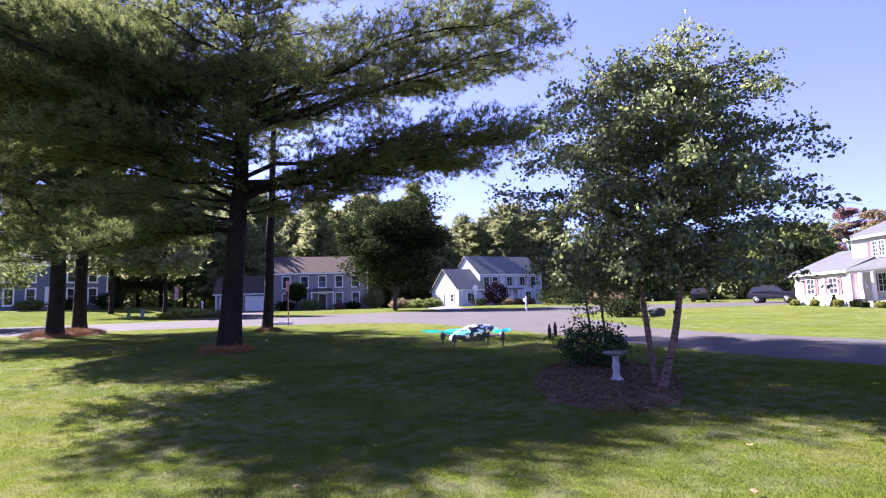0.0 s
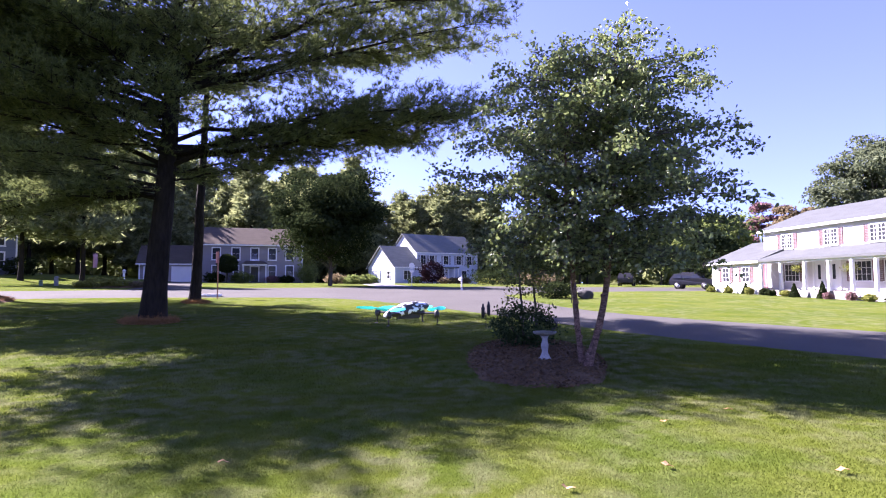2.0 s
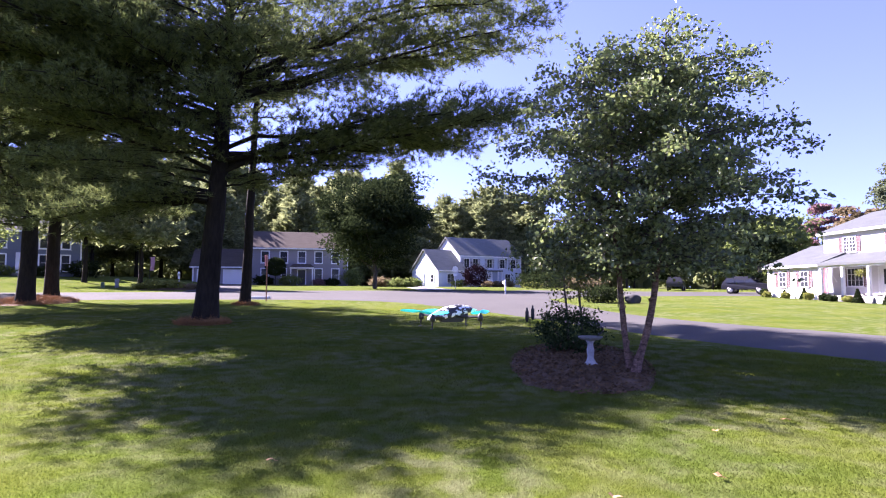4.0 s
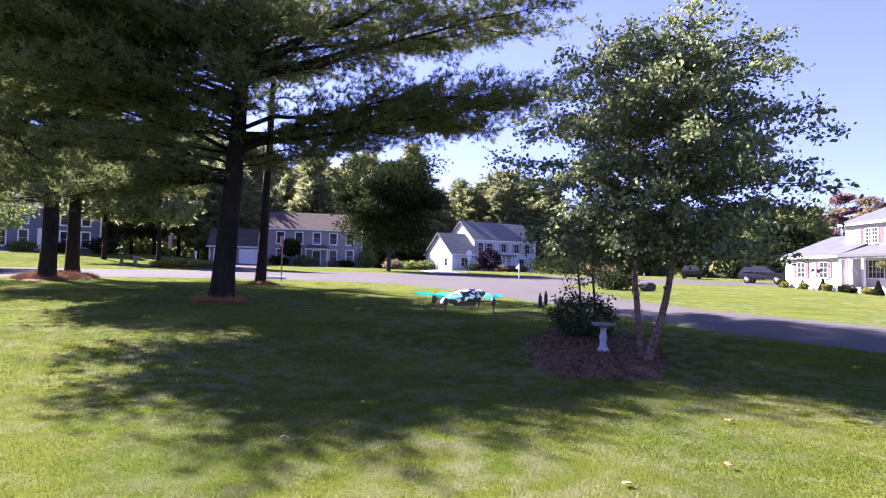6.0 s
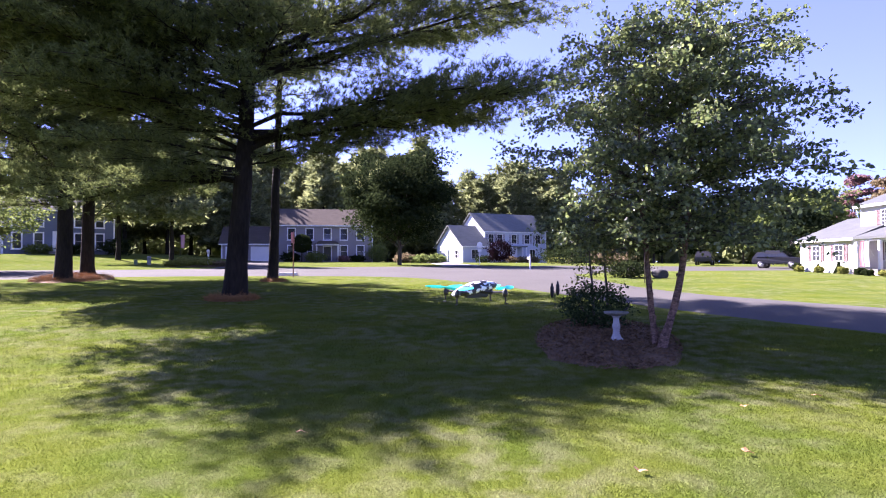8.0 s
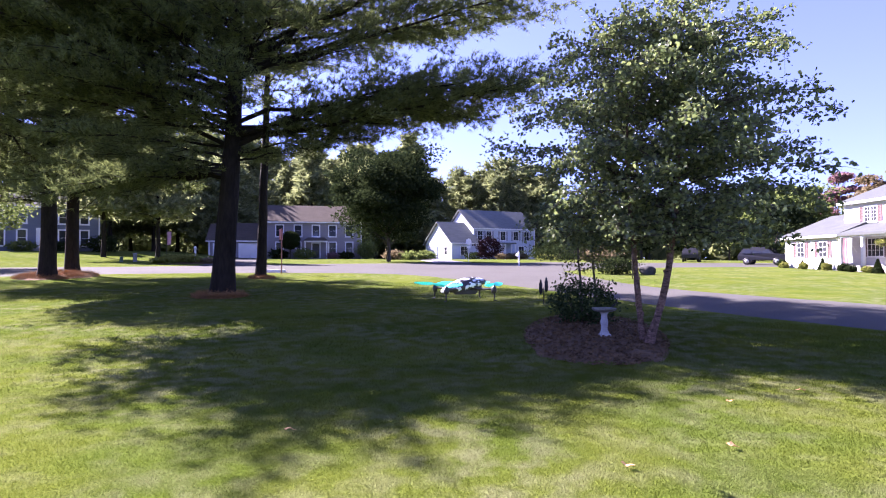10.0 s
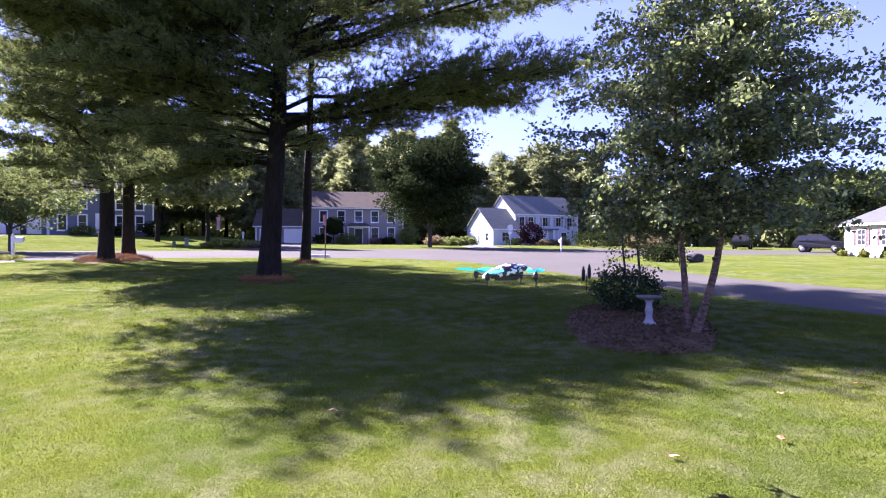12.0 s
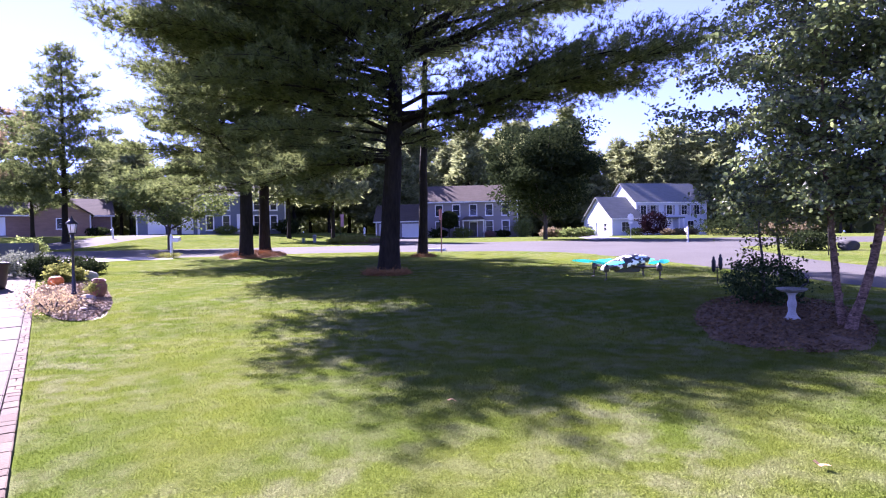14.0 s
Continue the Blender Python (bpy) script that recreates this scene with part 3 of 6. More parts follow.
# ---- birch clump ----
def birch():
    rng = np.random.default_rng(21)
    base = thing("birch_tree", 3.65, 10.55, None, 0, "river birch clump with peeling bark and glossy green leaves", "tree")
    tips, twigs = [], []
    stems = [((0.07, 0.0), (-0.32, 0.2), 6.1, 0.12), ((0.03, -0.2), (0.72, 0.0), 6.4, 0.14), ((0.12, -0.12), (0.75, 0.75), 6.2, 0.06)]
    for (sx, sy), (ex, ey), h, w in stems:
        az = rng.uniform(0, math.tau)
        zs = np.linspace(-0.15, h, 22)
        f = np.clip(zs, 0, None) / h
        bow = np.sin(np.clip(f * 2.6, 0, 1) * 1.57)
        line = np.stack([sx + ex * (0.6 * bow + 0.4 * f) + 0.03 * np.sin(zs * 2.1 + w * 90), sy + ey * f + 0.03 * np.sin(zs * 1.7), zs], -1)
        r = w / 2 * (1 - 0.88 * f) * (1 + 0.4 * np.exp(-np.clip(zs, 0, None) / 0.2)) * rng.uniform(0.93, 1.08, 22)
        part("trunk", fast_mesh("trunk", *tube(line, r, 12), BIRCH_BARK, True), None, base, "peeling pinkish-brown bark")
        curls = []
        for z in rng.uniform(0.08, 2.3, 24):
            a, c = rng.uniform(0, math.tau), np.array([np.interp(z, zs, line[:, k]) for k in range(3)])
            r0, tall = float(np.interp(z, zs, r)), rng.uniform(0.02, 0.06)
            span = np.linspace(0, rng.uniform(0.5, 1.0), 5)
            out = r0 * 1.03 + np.array([0, 0.001, 0.003, 0.007, 0.014]) * rng.uniform(0.4, 1.3)
            ring = np.stack([c[0] + out * np.cos(a + span), c[1] + out * np.sin(a + span), np.full(5, c[2])], -1)
            top = ring + (0, 0, tall)
            inner = np.concatenate([ring, top]) * 1.0
            inner[:, :2] += (c[:2] - inner[:, :2]) * 0.05
            k = np.arange(4)[:, None]
            curls.append((np.concatenate([ring, top, inner]), np.concatenate([k + (0, 1, 6, 5), k + (11, 10, 15, 16), k + (5, 6, 16, 15), k + (1, 0, 10, 11)])))
        part("peeling_bark", fast_mesh("peeling_bark", *joined(curls), PALE_PEEL), None, base, "loose papery strips of pale bark")["kind"] = "stuff"
        for z in np.arange(1.8, h, 0.07):
            az += 2.4 + rng.uniform(-0.3, 0.3)
            ln = float(np.interp(z, (1.6, 2.3, 3.2, 4.0, 4.8, 5.4, 6.0, 6.4), (2.45, 2.6, 2.45, 2.25, 2.0, 1.6, 0.95, 0.4))) * rng.uniform(0.62, 1.02)
            p = np.array([np.interp(z, zs, line[:, c]) for c in range(3)])
            t = np.linspace(0, 1, 7)[:, None]
            up = rng.uniform(0.1, 0.55) if z > 2.6 else rng.uniform(0.12, 0.38)
            br = p + np.array([math.cos(az), math.sin(az), 0]) * ln * t + np.array([0, 0, ln]) * (up * t - 0.25 * t**2.5)
            part("limb", fast_mesh("limb", *tube(br, np.linspace(0.018, 0.004, 7), 5), DARK_BARK, True), None, base)
            for s in np.arange(0.2, 1.02, 0.07 / max(ln, 0.3)):
                q = np.array([np.interp(s, t[:, 0], br[:, c]) for c in range(3)])
                d = np.array([math.cos(az), math.sin(az), 0.1]) * 0.75 + rng.normal(size=3) * (0.75, 0.75, 0.3)
                d /= np.linalg.norm(d)
                l2 = rng.uniform(0.2, 0.55)
                tw = q + d * l2 * np.linspace(0, 1, 4)[:, None] + np.array([0, 0, -0.12]) * np.linspace(0, 1, 4)[:, None] ** 2
                if tw[:, 2].min() < 1.7:
                    continue
                twigs.append(tube(tw, np.linspace(0.005, 0.002, 4), 3))
                k = rng.uniform(0.1, 1.1, 14)[:, None]
                tips.append(q + d * l2 * k + np.array([0, 0, -0.12]) * k**2 + rng.normal(size=(14, 3)) * 0.06)
    part("fine_twig_spray", fast_mesh("fine_twig_spray", *joined(twigs), DARK_BARK, True), None, base)["kind"] = "stuff"
    pts = np.concatenate(tips)
    pts = pts[pts[:, 2] > 1.62 + 0.15 * np.sin(pts[:, 0] * 4)]
    part("crown", fast_mesh("crown", *leaf_cloud(rng, pts, 0.076 * rng.uniform(0.65, 1.3, len(pts)), 0.3, 0.55, OVATE_LEAF), BIRCH_LEAF), None, base, "glossy green leaves on drooping twigs")["kind"] = "stuff"
    return base


birch()


# ---- houses ----
def lattice(xs, zs, solid, y0, y1):
    """One connected plate in the x-z plane from y0 (front) to y1, solid where solid(i, j) is true of a cell."""
    bm, seen = bmesh.new(), {}

    def at(i, j, k):
        key = (i, j, k)
        if key not in seen:
            seen[key] = bm.verts.new((xs[i], y1 if k else y0, zs[j]))
        return seen[key]
    nx, nz = len(xs) - 1, len(zs) - 1
    ok = lambda i, j: 0 <= i < nx and 0 <= j < nz and solid(i, j)
    for i in range(nx):
        for j in range(nz):
            if not solid(i, j):
                continue
            bm.faces.new((at(i, j, 0), at(i + 1, j, 0), at(i + 1, j + 1, 0), at(i, j + 1, 0)))
            bm.faces.new((at(i, j, 1), at(i, j + 1, 1), at(i + 1, j + 1, 1), at(i + 1, j, 1)))
            for (p, q), (di, dj) in ((((0, 0), (0, 1)), (-1, 0)), (((1, 1), (1, 0)), (1, 0)), (((1, 0), (0, 0)), (0, -1)), (((0, 1), (1, 1)), (0, 1))):
                if not ok(i + di, j + dj):
                    bm.faces.new((at(i + p[0], j + p[1], 0), at(i + q[0], j + q[1], 0), at(i + q[0], j + q[1], 1), at(i + p[0], j + p[1], 1)))
    bmesh.ops.recalc_face_normals(bm, faces=bm.faces)
    return bm


def sash(x, z, w, h, nx, nz, frame, bar=0.012):
    """Grid lines and the solid test for a window frame with nx by nz lights."""
    def lines(lo, size, n):
        out = [lo - frame, lo]
        for i in range(1, n):
            out += [lo + size * i / n - bar, lo + size * i / n + bar]
        return out + [lo + size, lo + size + frame]
    return lines(x - w / 2, w, nx), lines(z, h, nz), lambda i, j: i % 2 == 0 or j % 2 == 0


def window(parent, x, z, w, h, y=0.0, frame=0.1, shutters=None, grid=(2, 2), trim=None, glass=None):
    """A sash window on a front wall at local y, centred on x, sill at z."""
    ob = part("window", lattice(*sash(x, z, w, h, *grid, frame), y - 0.045, y + 0.02), trim or WHITE_TRIM, parent)
    part("pane", box(x - w / 2, x + w / 2, y - 0.03, y - 0.012, z, z + h), glass or DARK_GLASS, ob)
    part("sill", box(x - w / 2 - frame - 0.05, x + w / 2 + frame + 0.05, y - 0.11, y - 0.047, z - frame - 0.03, z - frame + 0.03), trim or WHITE_TRIM, ob)
    if shutters:
        for s in (-1, 1):
            c = x + s * (w / 2 + frame + 0.2)
            xs = [c - 0.18, c - 0.13, c + 0.13, c + 0.18]
            zs = [z - 0.05 + i * (h + 0.1) / 22 for i in range(23)]
            part("shutter", lattice(xs, zs, lambda i, j: i != 1 or j % 2 == 0, y - 0.06, y - 0.002), shutters, ob)
    return ob


def gable(parent, x0, x1, y0, y1, eave, ridge, wall, roof, over=0.35, axis="x", base=-0.6, name="wall"):
    """Walls and a gabled roof over a block; axis: the way the ridge runs."""
    bm = add_box(bmesh.new(), x0, x1, y0, y1, base, eave)
    rb = bmesh.new()
    if axis == "x":
        c = (y0 + y1) / 2
        for x in (x0, x1):
            s = 0.12 if x == x0 else -0.12
            a = [bm.verts.new(p) for p in ((x, y0, eave), (x, y1, eave), (x, c, ridge))]
            b = [bm.verts.new(p) for p in ((x + s, y0, eave), (x + s, y1, eave), (x + s, c, ridge))]
            bm.faces.new(a), bm.faces.new(b)
            for i in range(3):
                bm.faces.new((a[i], a[(i + 1) % 3], b[(i + 1) % 3], b[i]))
        k = (ridge - eave) / (c - y0)
        quad = lambda x, y, z: (x, y, z)
        ends, out, top = (x0 - over, x1 + over), (y0 - over, y1 + over), c
    else:
        c = (x0 + x1) / 2
        for y in (y0, y1):
            s = 0.12 if y == y0 else -0.12
            a = [bm.verts.new(p) for p in ((x0, y, eave), (x1, y, eave), (c, y, ridge))]
            b = [bm.verts.new(p) for p in ((x0, y + s, eave), (x1, y + s, eave), (c, y + s, ridge))]
            bm.faces.new(a), bm.faces.new(b)
            for i in range(3):
                bm.faces.new((a[i], a[(i + 1) % 3], b[(i + 1) % 3], b[i]))
        k = (ridge - eave) / (c - x0)
        quad = lambda x, y, z: (y, x, z)
        ends, out, top = (y0 - over, y1 + over), (x0 - over, x1 + over), c
    bmesh.ops.recalc_face_normals(bm, faces=bm.faces)
    for o in out:
        low = eave - k * over
        pts = [quad(ends[0], o, low + 0.04), quad(ends[1], o, low + 0.04), quad(ends[1], top, ridge + 0.04), quad(ends[0], top, ridge + 0.04)]
        lo = [rb.verts.new(p) for p in pts]
        hi = [rb.verts.new((p[0], p[1], p[2] + 0.16)) for p in pts]
        rb.faces.new(lo), rb.faces.new(hi)
        for i in range(4):
            rb.faces.new((lo[i], lo[(i + 1) % 4], hi[(i + 1) % 4], hi[i]))
    bmesh.ops.recalc_face_normals(rb, faces=rb.faces)
    w = part(name, bm, wall, parent)
    part("roof", rb, roof, parent)
    for o in out:
        low = eave - k * over
        e = 0.03 if o == out[0] else -0.03
        p, q = quad(ends[0], o - e, low + 0.0), quad(ends[1], o + e, low + 0.17)
        part("eave_board", box(p[0], q[0], p[1], q[1], p[2], q[2]), WHITE_TRIM, parent)
    for x, y in ((x0, y0), (x1, y0)):
        s = 1 if x == x0 else -1
        part("corner_board", box(x - 0.02 * s, x + 0.14 * s, y - 0.025, y + 0.1, base, eave - 0.02), WHITE_TRIM, parent)
    return w


def garage_door(parent, x, w, h, y=0.0, mat=None):
    ob = part("garage_door", box(x - w / 2, x + w / 2, y - 0.02, y + 0.02, 0.02, h), mat or WHITE_TRIM, parent)
    for i in range(4):
        part("panel", box(x - w / 2 + 0.02, x + w / 2 - 0.02, y - 0.055, y - 0.021, 0.03 + h * i / 4, h * (i + 1) / 4 - 0.03, 0.012), mat or WHITE_TRIM, ob)
    fr = lattice([x - w / 2 - 0.14, x - w / 2, x + w / 2, x + w / 2 + 0.14], [0, h, h + 0.14], lambda i, j: i != 1 or j == 1, y - 0.08, y + 0.02)
    part("frame", fr, WHITE_TRIM, ob)
    return ob


def entry(parent, x, w, h, y=0.0, mat=None, z=0.15):
    part("step", box(x - 0.9, x + 0.9, y - 1.0, y, -0.1, z), CONCRETE, parent)
    ob = part("door", box(x - w / 2, x + w / 2, y - 0.05, y + 0.02, z, z + h, 0.01), mat or BLACK_DOOR, parent)
    fr = lattice([x - w / 2 - 0.15, x - w / 2, x + w / 2, x + w / 2 + 0.15], [z, z + h, z + h + 0.15], lambda i, j: i != 1 or j == 1, y - 0.1, y + 0.02)
    part("frame", fr, WHITE_TRIM, ob)
    return ob


def gray_house():
    h = thing("house", -25.6, 80.0, 1.75, 13, "gray two-storey colonial house with white-framed windows and brown roof", "house")
    gable(h, 0, 13.6, 0, 8.5, 5.4, 7.9, GRAY_WALL, BROWN_ROOF)
    gable(h, -7.6, -0.06, 0.6, 7.5, 2.75, 5.2, GRAY_WALL, BROWN_ROOF, name="garage_wall")
    for x in (2.0, 4.55, 7.05, 9.4, 11.8):
        window(h, x, 3.3, 0.95, 1.55, frame=0.13, grid=(1, 2))
    for x in (2.0, 9.4, 11.8):
        window(h, x, 0.75, 0.95, 1.65, frame=0.13, grid=(1, 2))
    window(h, 4.6, 0.75, 0.6, 1.65, frame=0.13, grid=(1, 2))
    entry(h, 7.05, 1.0, 2.1)
    bm = bmesh.new()
    low = [bm.verts.new(p) for p in ((5.3, -1.5, 2.62), (8.8, -1.5, 2.62), (8.8, -0.002, 2.62), (5.3, -0.002, 2.62))]
    high = [bm.verts.new(p) for p in ((5.9, -0.6, 3.12), (8.2, -0.6, 3.12), (8.2, -0.002, 3.12), (5.9, -0.002, 3.12))]
    bm.faces.new(low), bm.faces.new(high)
    for i in range(4):
        bm.faces.new((low[i], low[(i + 1) % 4], high[(i + 1) % 4], high[i]))
    bmesh.ops.recalc_face_normals(bm, faces=bm.faces)
    part("canopy", bm, BROWN_ROOF, h)
    part("canopy_beam", box(5.4, 8.7, -1.42, -1.24, 2.4, 2.615), WHITE_TRIM, h)
    for x in (5.55, 8.55):
        part("post", box(x - 0.09, x + 0.09, -1.4, -1.22, 0, 2.398), WHITE_TRIM, h)
    for x in (-5.6, -2.2):
        garage_door(h, x, 2.6, 2.15, 0.6)
    return h


def white_house():
    h = thing("house", 1.0, 92.0, 1.5, 30, "pale blue two-storey house with white sunlit gable and grey roof", "house")
    gable(h, 0, 5.2, 0, 9.0, 2.9, 6.3, PALE_WALL, GRAY_ROOF, name="garage_wall")
    window(h, 2.4, 0.8, 1.3, 1.4)
    gable(h, 5.26, 18.5, 1.6, 10.2, 5.5, 8.7, PALE_WALL, GRAY_ROOF)
    for x in (6.6, 8.4, 11.4, 14.2, 16.6):
        window(h, x, 3.4, 1.0, 1.5, 1.6, shutters=GRAY_WALL)
    for x in (7.4, 15.4):
        window(h, x, 0.8, 1.1, 1.5, 1.6)
    entry(h, 11.4, 1.0, 2.1, 1.6, WHITE_TRIM)
    part("porch_roof", box(9.8, 13.2, 0.0, 1.58, 2.7, 2.95, 0.05), GRAY_ROOF, h)
    for x in (10.0, 10.8, 12.2, 13.0):
        part("post", box(x - 0.09, x + 0.09, 0.06, 0.24, 0, 2.7), WHITE_TRIM, h)
    door = part("gable_door", box(-0.06, 0.02, 4.9, 7.7, 0.0, 2.2, 0.01), PALE_WALL, h)
    for y0, y1, z0, z1 in ((4.7, 4.9, 0.0, 2.4), (7.7, 7.9, 0.0, 2.4), (4.9, 7.7, 2.2, 2.4)):
        part("frame", box(-0.14, 0.02, y0, y1, z0, z1, 0.01), WHITE_TRIM, door)
    for z in (0.55, 1.1, 1.65):
        part("rail", box(-0.09, -0.061, 4.9, 7.7, z - 0.03, z + 0.03), WHITE_TRIM, door)
    pane = part("gable_window", box(-0.05, 0.02, 1.4, 2.3, 0.9, 2.1), DARK_GLASS, h)
    for y0, y1, z0, z1 in ((1.28, 1.4, 0.78, 2.22), (2.3, 2.42, 0.78, 2.22), (1.4, 2.3, 2.1, 2.22), (1.4, 2.3, 0.78, 0.9), (1.4, 2.3, 1.47, 1.53)):
        part("frame", box(-0.1, 0.02, y0, y1, z0, z1), WHITE_TRIM, pane)
    return h


def blue_house():
    h = thing("house", -48.2, 58.7, 2.9, 35, "slate-blue two-storey house with tall white-framed windows", "house")
    gable(h, 0, 10.4, 0, 8.0, 4.75, 6.5, BLUE_WALL, DARK_ROOF)
    gable(h, -7.0, -0.06, 0.8, 7.0, 2.5, 4.6, BLUE_WALL, DARK_ROOF, name="garage_wall")
    for x in (1.3, 3.2, 6.9, 8.9):
        window(h, x, 2.95, 0.72, 1.35, frame=0.14, grid=(1, 2))
        window(h, x, 0.5, 0.72, 1.65, frame=0.14, grid=(1, 2))
    entry(h, 5.1, 1.0, 2.1, 0.0, WHITE_TRIM)
    garage_door(h, -3.2, 4.8, 2.1, 0.8)
    return h


def brick_house():
    h = thing("house", -74.0, 48.5, 3.0, 50, "low brown brick ranch house with hipped brown roof", "house")
    gable(h, 0, 16, 0, 9, 2.7, 5.0, BRICK_WALL, BROWN_ROOF)
    gable(h, 7.5, 13.5, -3.0, 4.0, 2.65, 4.7, BRICK_WALL, BROWN_ROOF, axis="y", name="wing_wall")
    entry(h, 4.0, 1.0, 2.1, 0.0, WHITE_TRIM)
    window(h, 2.0, 0.9, 1.6, 1.2)
    window(h, 10.5, 0.9, 1.2, 1.2, -3.0)
    return h


def porch_house():
    h = thing("house", 27.8, 46.3, 0.85, -90, "white two-storey house with a long porch and red shutters", "house")
    gable(h, 0, 6.2, 0, 8.0, 2.35, 3.95, WHITE_WALL, PALE_ROOF, name="wing_wall")
    gable(h, 4.2, 22.0, 1.9, 10.0, 4.75, 6.3, WHITE_WALL, PALE_ROOF)
    for x in (2.0, 4.6):
        window(h, x, 0.8, 0.85, 1.1, 0, frame=0.08, shutters=RED_SHUTTER, grid=(2, 3), glass=CURTAIN_GLASS)
    for x in (6.8, 11.0, 14.7, 18.4):                       # casement pairs
        window(h, x, 3.3, 1.1, 1.0, 1.9, frame=0.09, shutters=RED_SHUTTER, grid=(4, 4), glass=CURTAIN_GLASS)
        part("mullion", box(x - 0.075, x + 0.075, 1.84, 1.853, 3.3, 4.3), WHITE_TRIM, h)
    for x in (7.2, 13.4, 15.8):
        window(h, x, 0.85, 1.4, 1.2, 1.9, frame=0.08, shutters=RED_SHUTTER, grid=(4, 3), glass=CURTAIN_GLASS)
    for x in (9.9, 11.2):
        leaf = entry(h, x, 0.85, 1.9, 1.9, WHITE_TRIM, 0.25)
        part("door_pane", box(x - 0.12, x + 0.12, 1.835, 1.848, 0.95, 1.95), CURTAIN_GLASS, leaf)
    bm = bmesh.new()
    lo = [bm.verts.new(p) for p in ((5.9, -0.35, 2.25), (22.3, -0.35, 2.25), (22.3, 1.88, 2.98), (5.9, 1.88, 2.98))]
    hi = [bm.verts.new((v.co.x, v.co.y, v.co.z + 0.16)) for v in lo]
    bm.faces.new(lo), bm.faces.new(hi)
    for i in range(4):
        bm.faces.new((lo[i], lo[(i + 1) % 4], hi[(i + 1) % 4], hi[i]))
    bmesh.ops.recalc_face_normals(bm, faces=bm.faces)
    part("porch_roof", bm, PALE_ROOF, h)
    part("porch_beam", box(6.22, 22.2, -0.2, 0.0, 2.12, 2.3), WHITE_TRIM, h)
    part("porch_floor", box(6.22, 22.2, -0.2, 1.88, -0.5, 0.2), CONCRETE, h)
    for x in (6.6, 8.7, 11.0, 13.1, 14.9, 16.6, 18.4, 20.2, 22.0):
        part("post", box(x - 0.1, x + 0.1, -0.2, -0.0, 0.202, 2.118, 0.015), WHITE_TRIM, h)
    return h


gray_house(), white_house(), blue_house(), brick_house(), porch_house()

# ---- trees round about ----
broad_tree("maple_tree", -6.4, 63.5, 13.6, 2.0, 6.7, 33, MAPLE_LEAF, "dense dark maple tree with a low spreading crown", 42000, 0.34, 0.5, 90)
rng1 = np.random.default_rng(77)
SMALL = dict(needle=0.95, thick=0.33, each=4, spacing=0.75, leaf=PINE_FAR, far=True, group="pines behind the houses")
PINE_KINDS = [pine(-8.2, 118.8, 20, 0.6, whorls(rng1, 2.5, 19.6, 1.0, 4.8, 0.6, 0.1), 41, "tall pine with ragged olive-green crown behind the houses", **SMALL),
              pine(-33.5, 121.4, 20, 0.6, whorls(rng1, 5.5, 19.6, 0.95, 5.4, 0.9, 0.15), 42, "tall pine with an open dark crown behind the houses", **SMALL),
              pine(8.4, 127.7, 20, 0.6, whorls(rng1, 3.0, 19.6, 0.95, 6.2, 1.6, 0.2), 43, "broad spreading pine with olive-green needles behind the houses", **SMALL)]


def again(kind, x, y, height, full, wide=1.0):
    """A copy of a tree, turned and scaled to a height."""
    k = height / full
    m = pose(x, y, gz(x, y), 0, 0, rng1.uniform(0, 360)) @ Matrix.Diagonal((k * wide, k * wide, k, 1))
    return copy_thing(kind, m)


for i, (x, y, h) in enumerate([(-12.5, 127.0, 22.4), (-31.0, 129.0, 26.3), (-24.5, 122.6, 21.5), (-21.8, 133.0, 23.8), (-42.0, 130.0, 25.2),
                               (2.6, 125.0, 20.8), (13.1, 124.3, 22.0), (17.3, 118.8, 20.5), (20.9, 116.1, 18.5), (5.6, 121.0, 18.5), (10.8, 118.5, 17.5), (-3.0, 118.0, 17.0),
                               (-14.0, 113.0, 20.0), (-17.5, 119.0, 24.0), (-27.0, 114.0, 22.0), (-38.5, 108.0, 22.0), (-42.0, 101.0, 22.0), (-46.5, 105.0, 24.0), (-51.0, 80.1, 15.0), (-45.0, 75.6, 14.3), (-48.8, 87.3, 16.2), (-42.3, 81.7, 15.3), (-42.1, 88.5, 16.4), (-35.1, 84.7, 14.2),
                               (-35.2, 91.3, 15.6), (-38.6, 98.1, 18.1), (-71.5, 69.9, 13.0),
                               (-72.8, 75.6, 15.6), (-64.9, 76.1, 14.3), (-57.2, 75.8, 16.5), (-66.4, 66.7, 13.8), (-51.7, 83.7, 15.9), (-60, 84, 17), (-85, 60, 16), (-80, 75, 17)]):
    again(PINE_KINDS[(i * 7 + i // 3) % 3], x, y, h, 20, 1.25)
again(PINE_KINDS[0], -6.6, 112.0, 25.5, 20, 1.15)
again(PINE_KINDS[1], -30.6, 60.0, 16.0, 20, 1.0)
again(PINE_KINDS[1], -34.6, 57.0, 15.5, 20, 1.0)
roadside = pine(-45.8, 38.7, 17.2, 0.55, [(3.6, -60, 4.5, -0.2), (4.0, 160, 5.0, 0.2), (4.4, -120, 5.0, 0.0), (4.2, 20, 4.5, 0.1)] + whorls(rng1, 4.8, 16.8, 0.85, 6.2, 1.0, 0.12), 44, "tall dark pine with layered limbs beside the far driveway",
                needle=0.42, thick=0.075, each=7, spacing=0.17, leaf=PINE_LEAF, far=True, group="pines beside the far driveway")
again(roadside, -59.1, 46.2, 13.5, 17.2)
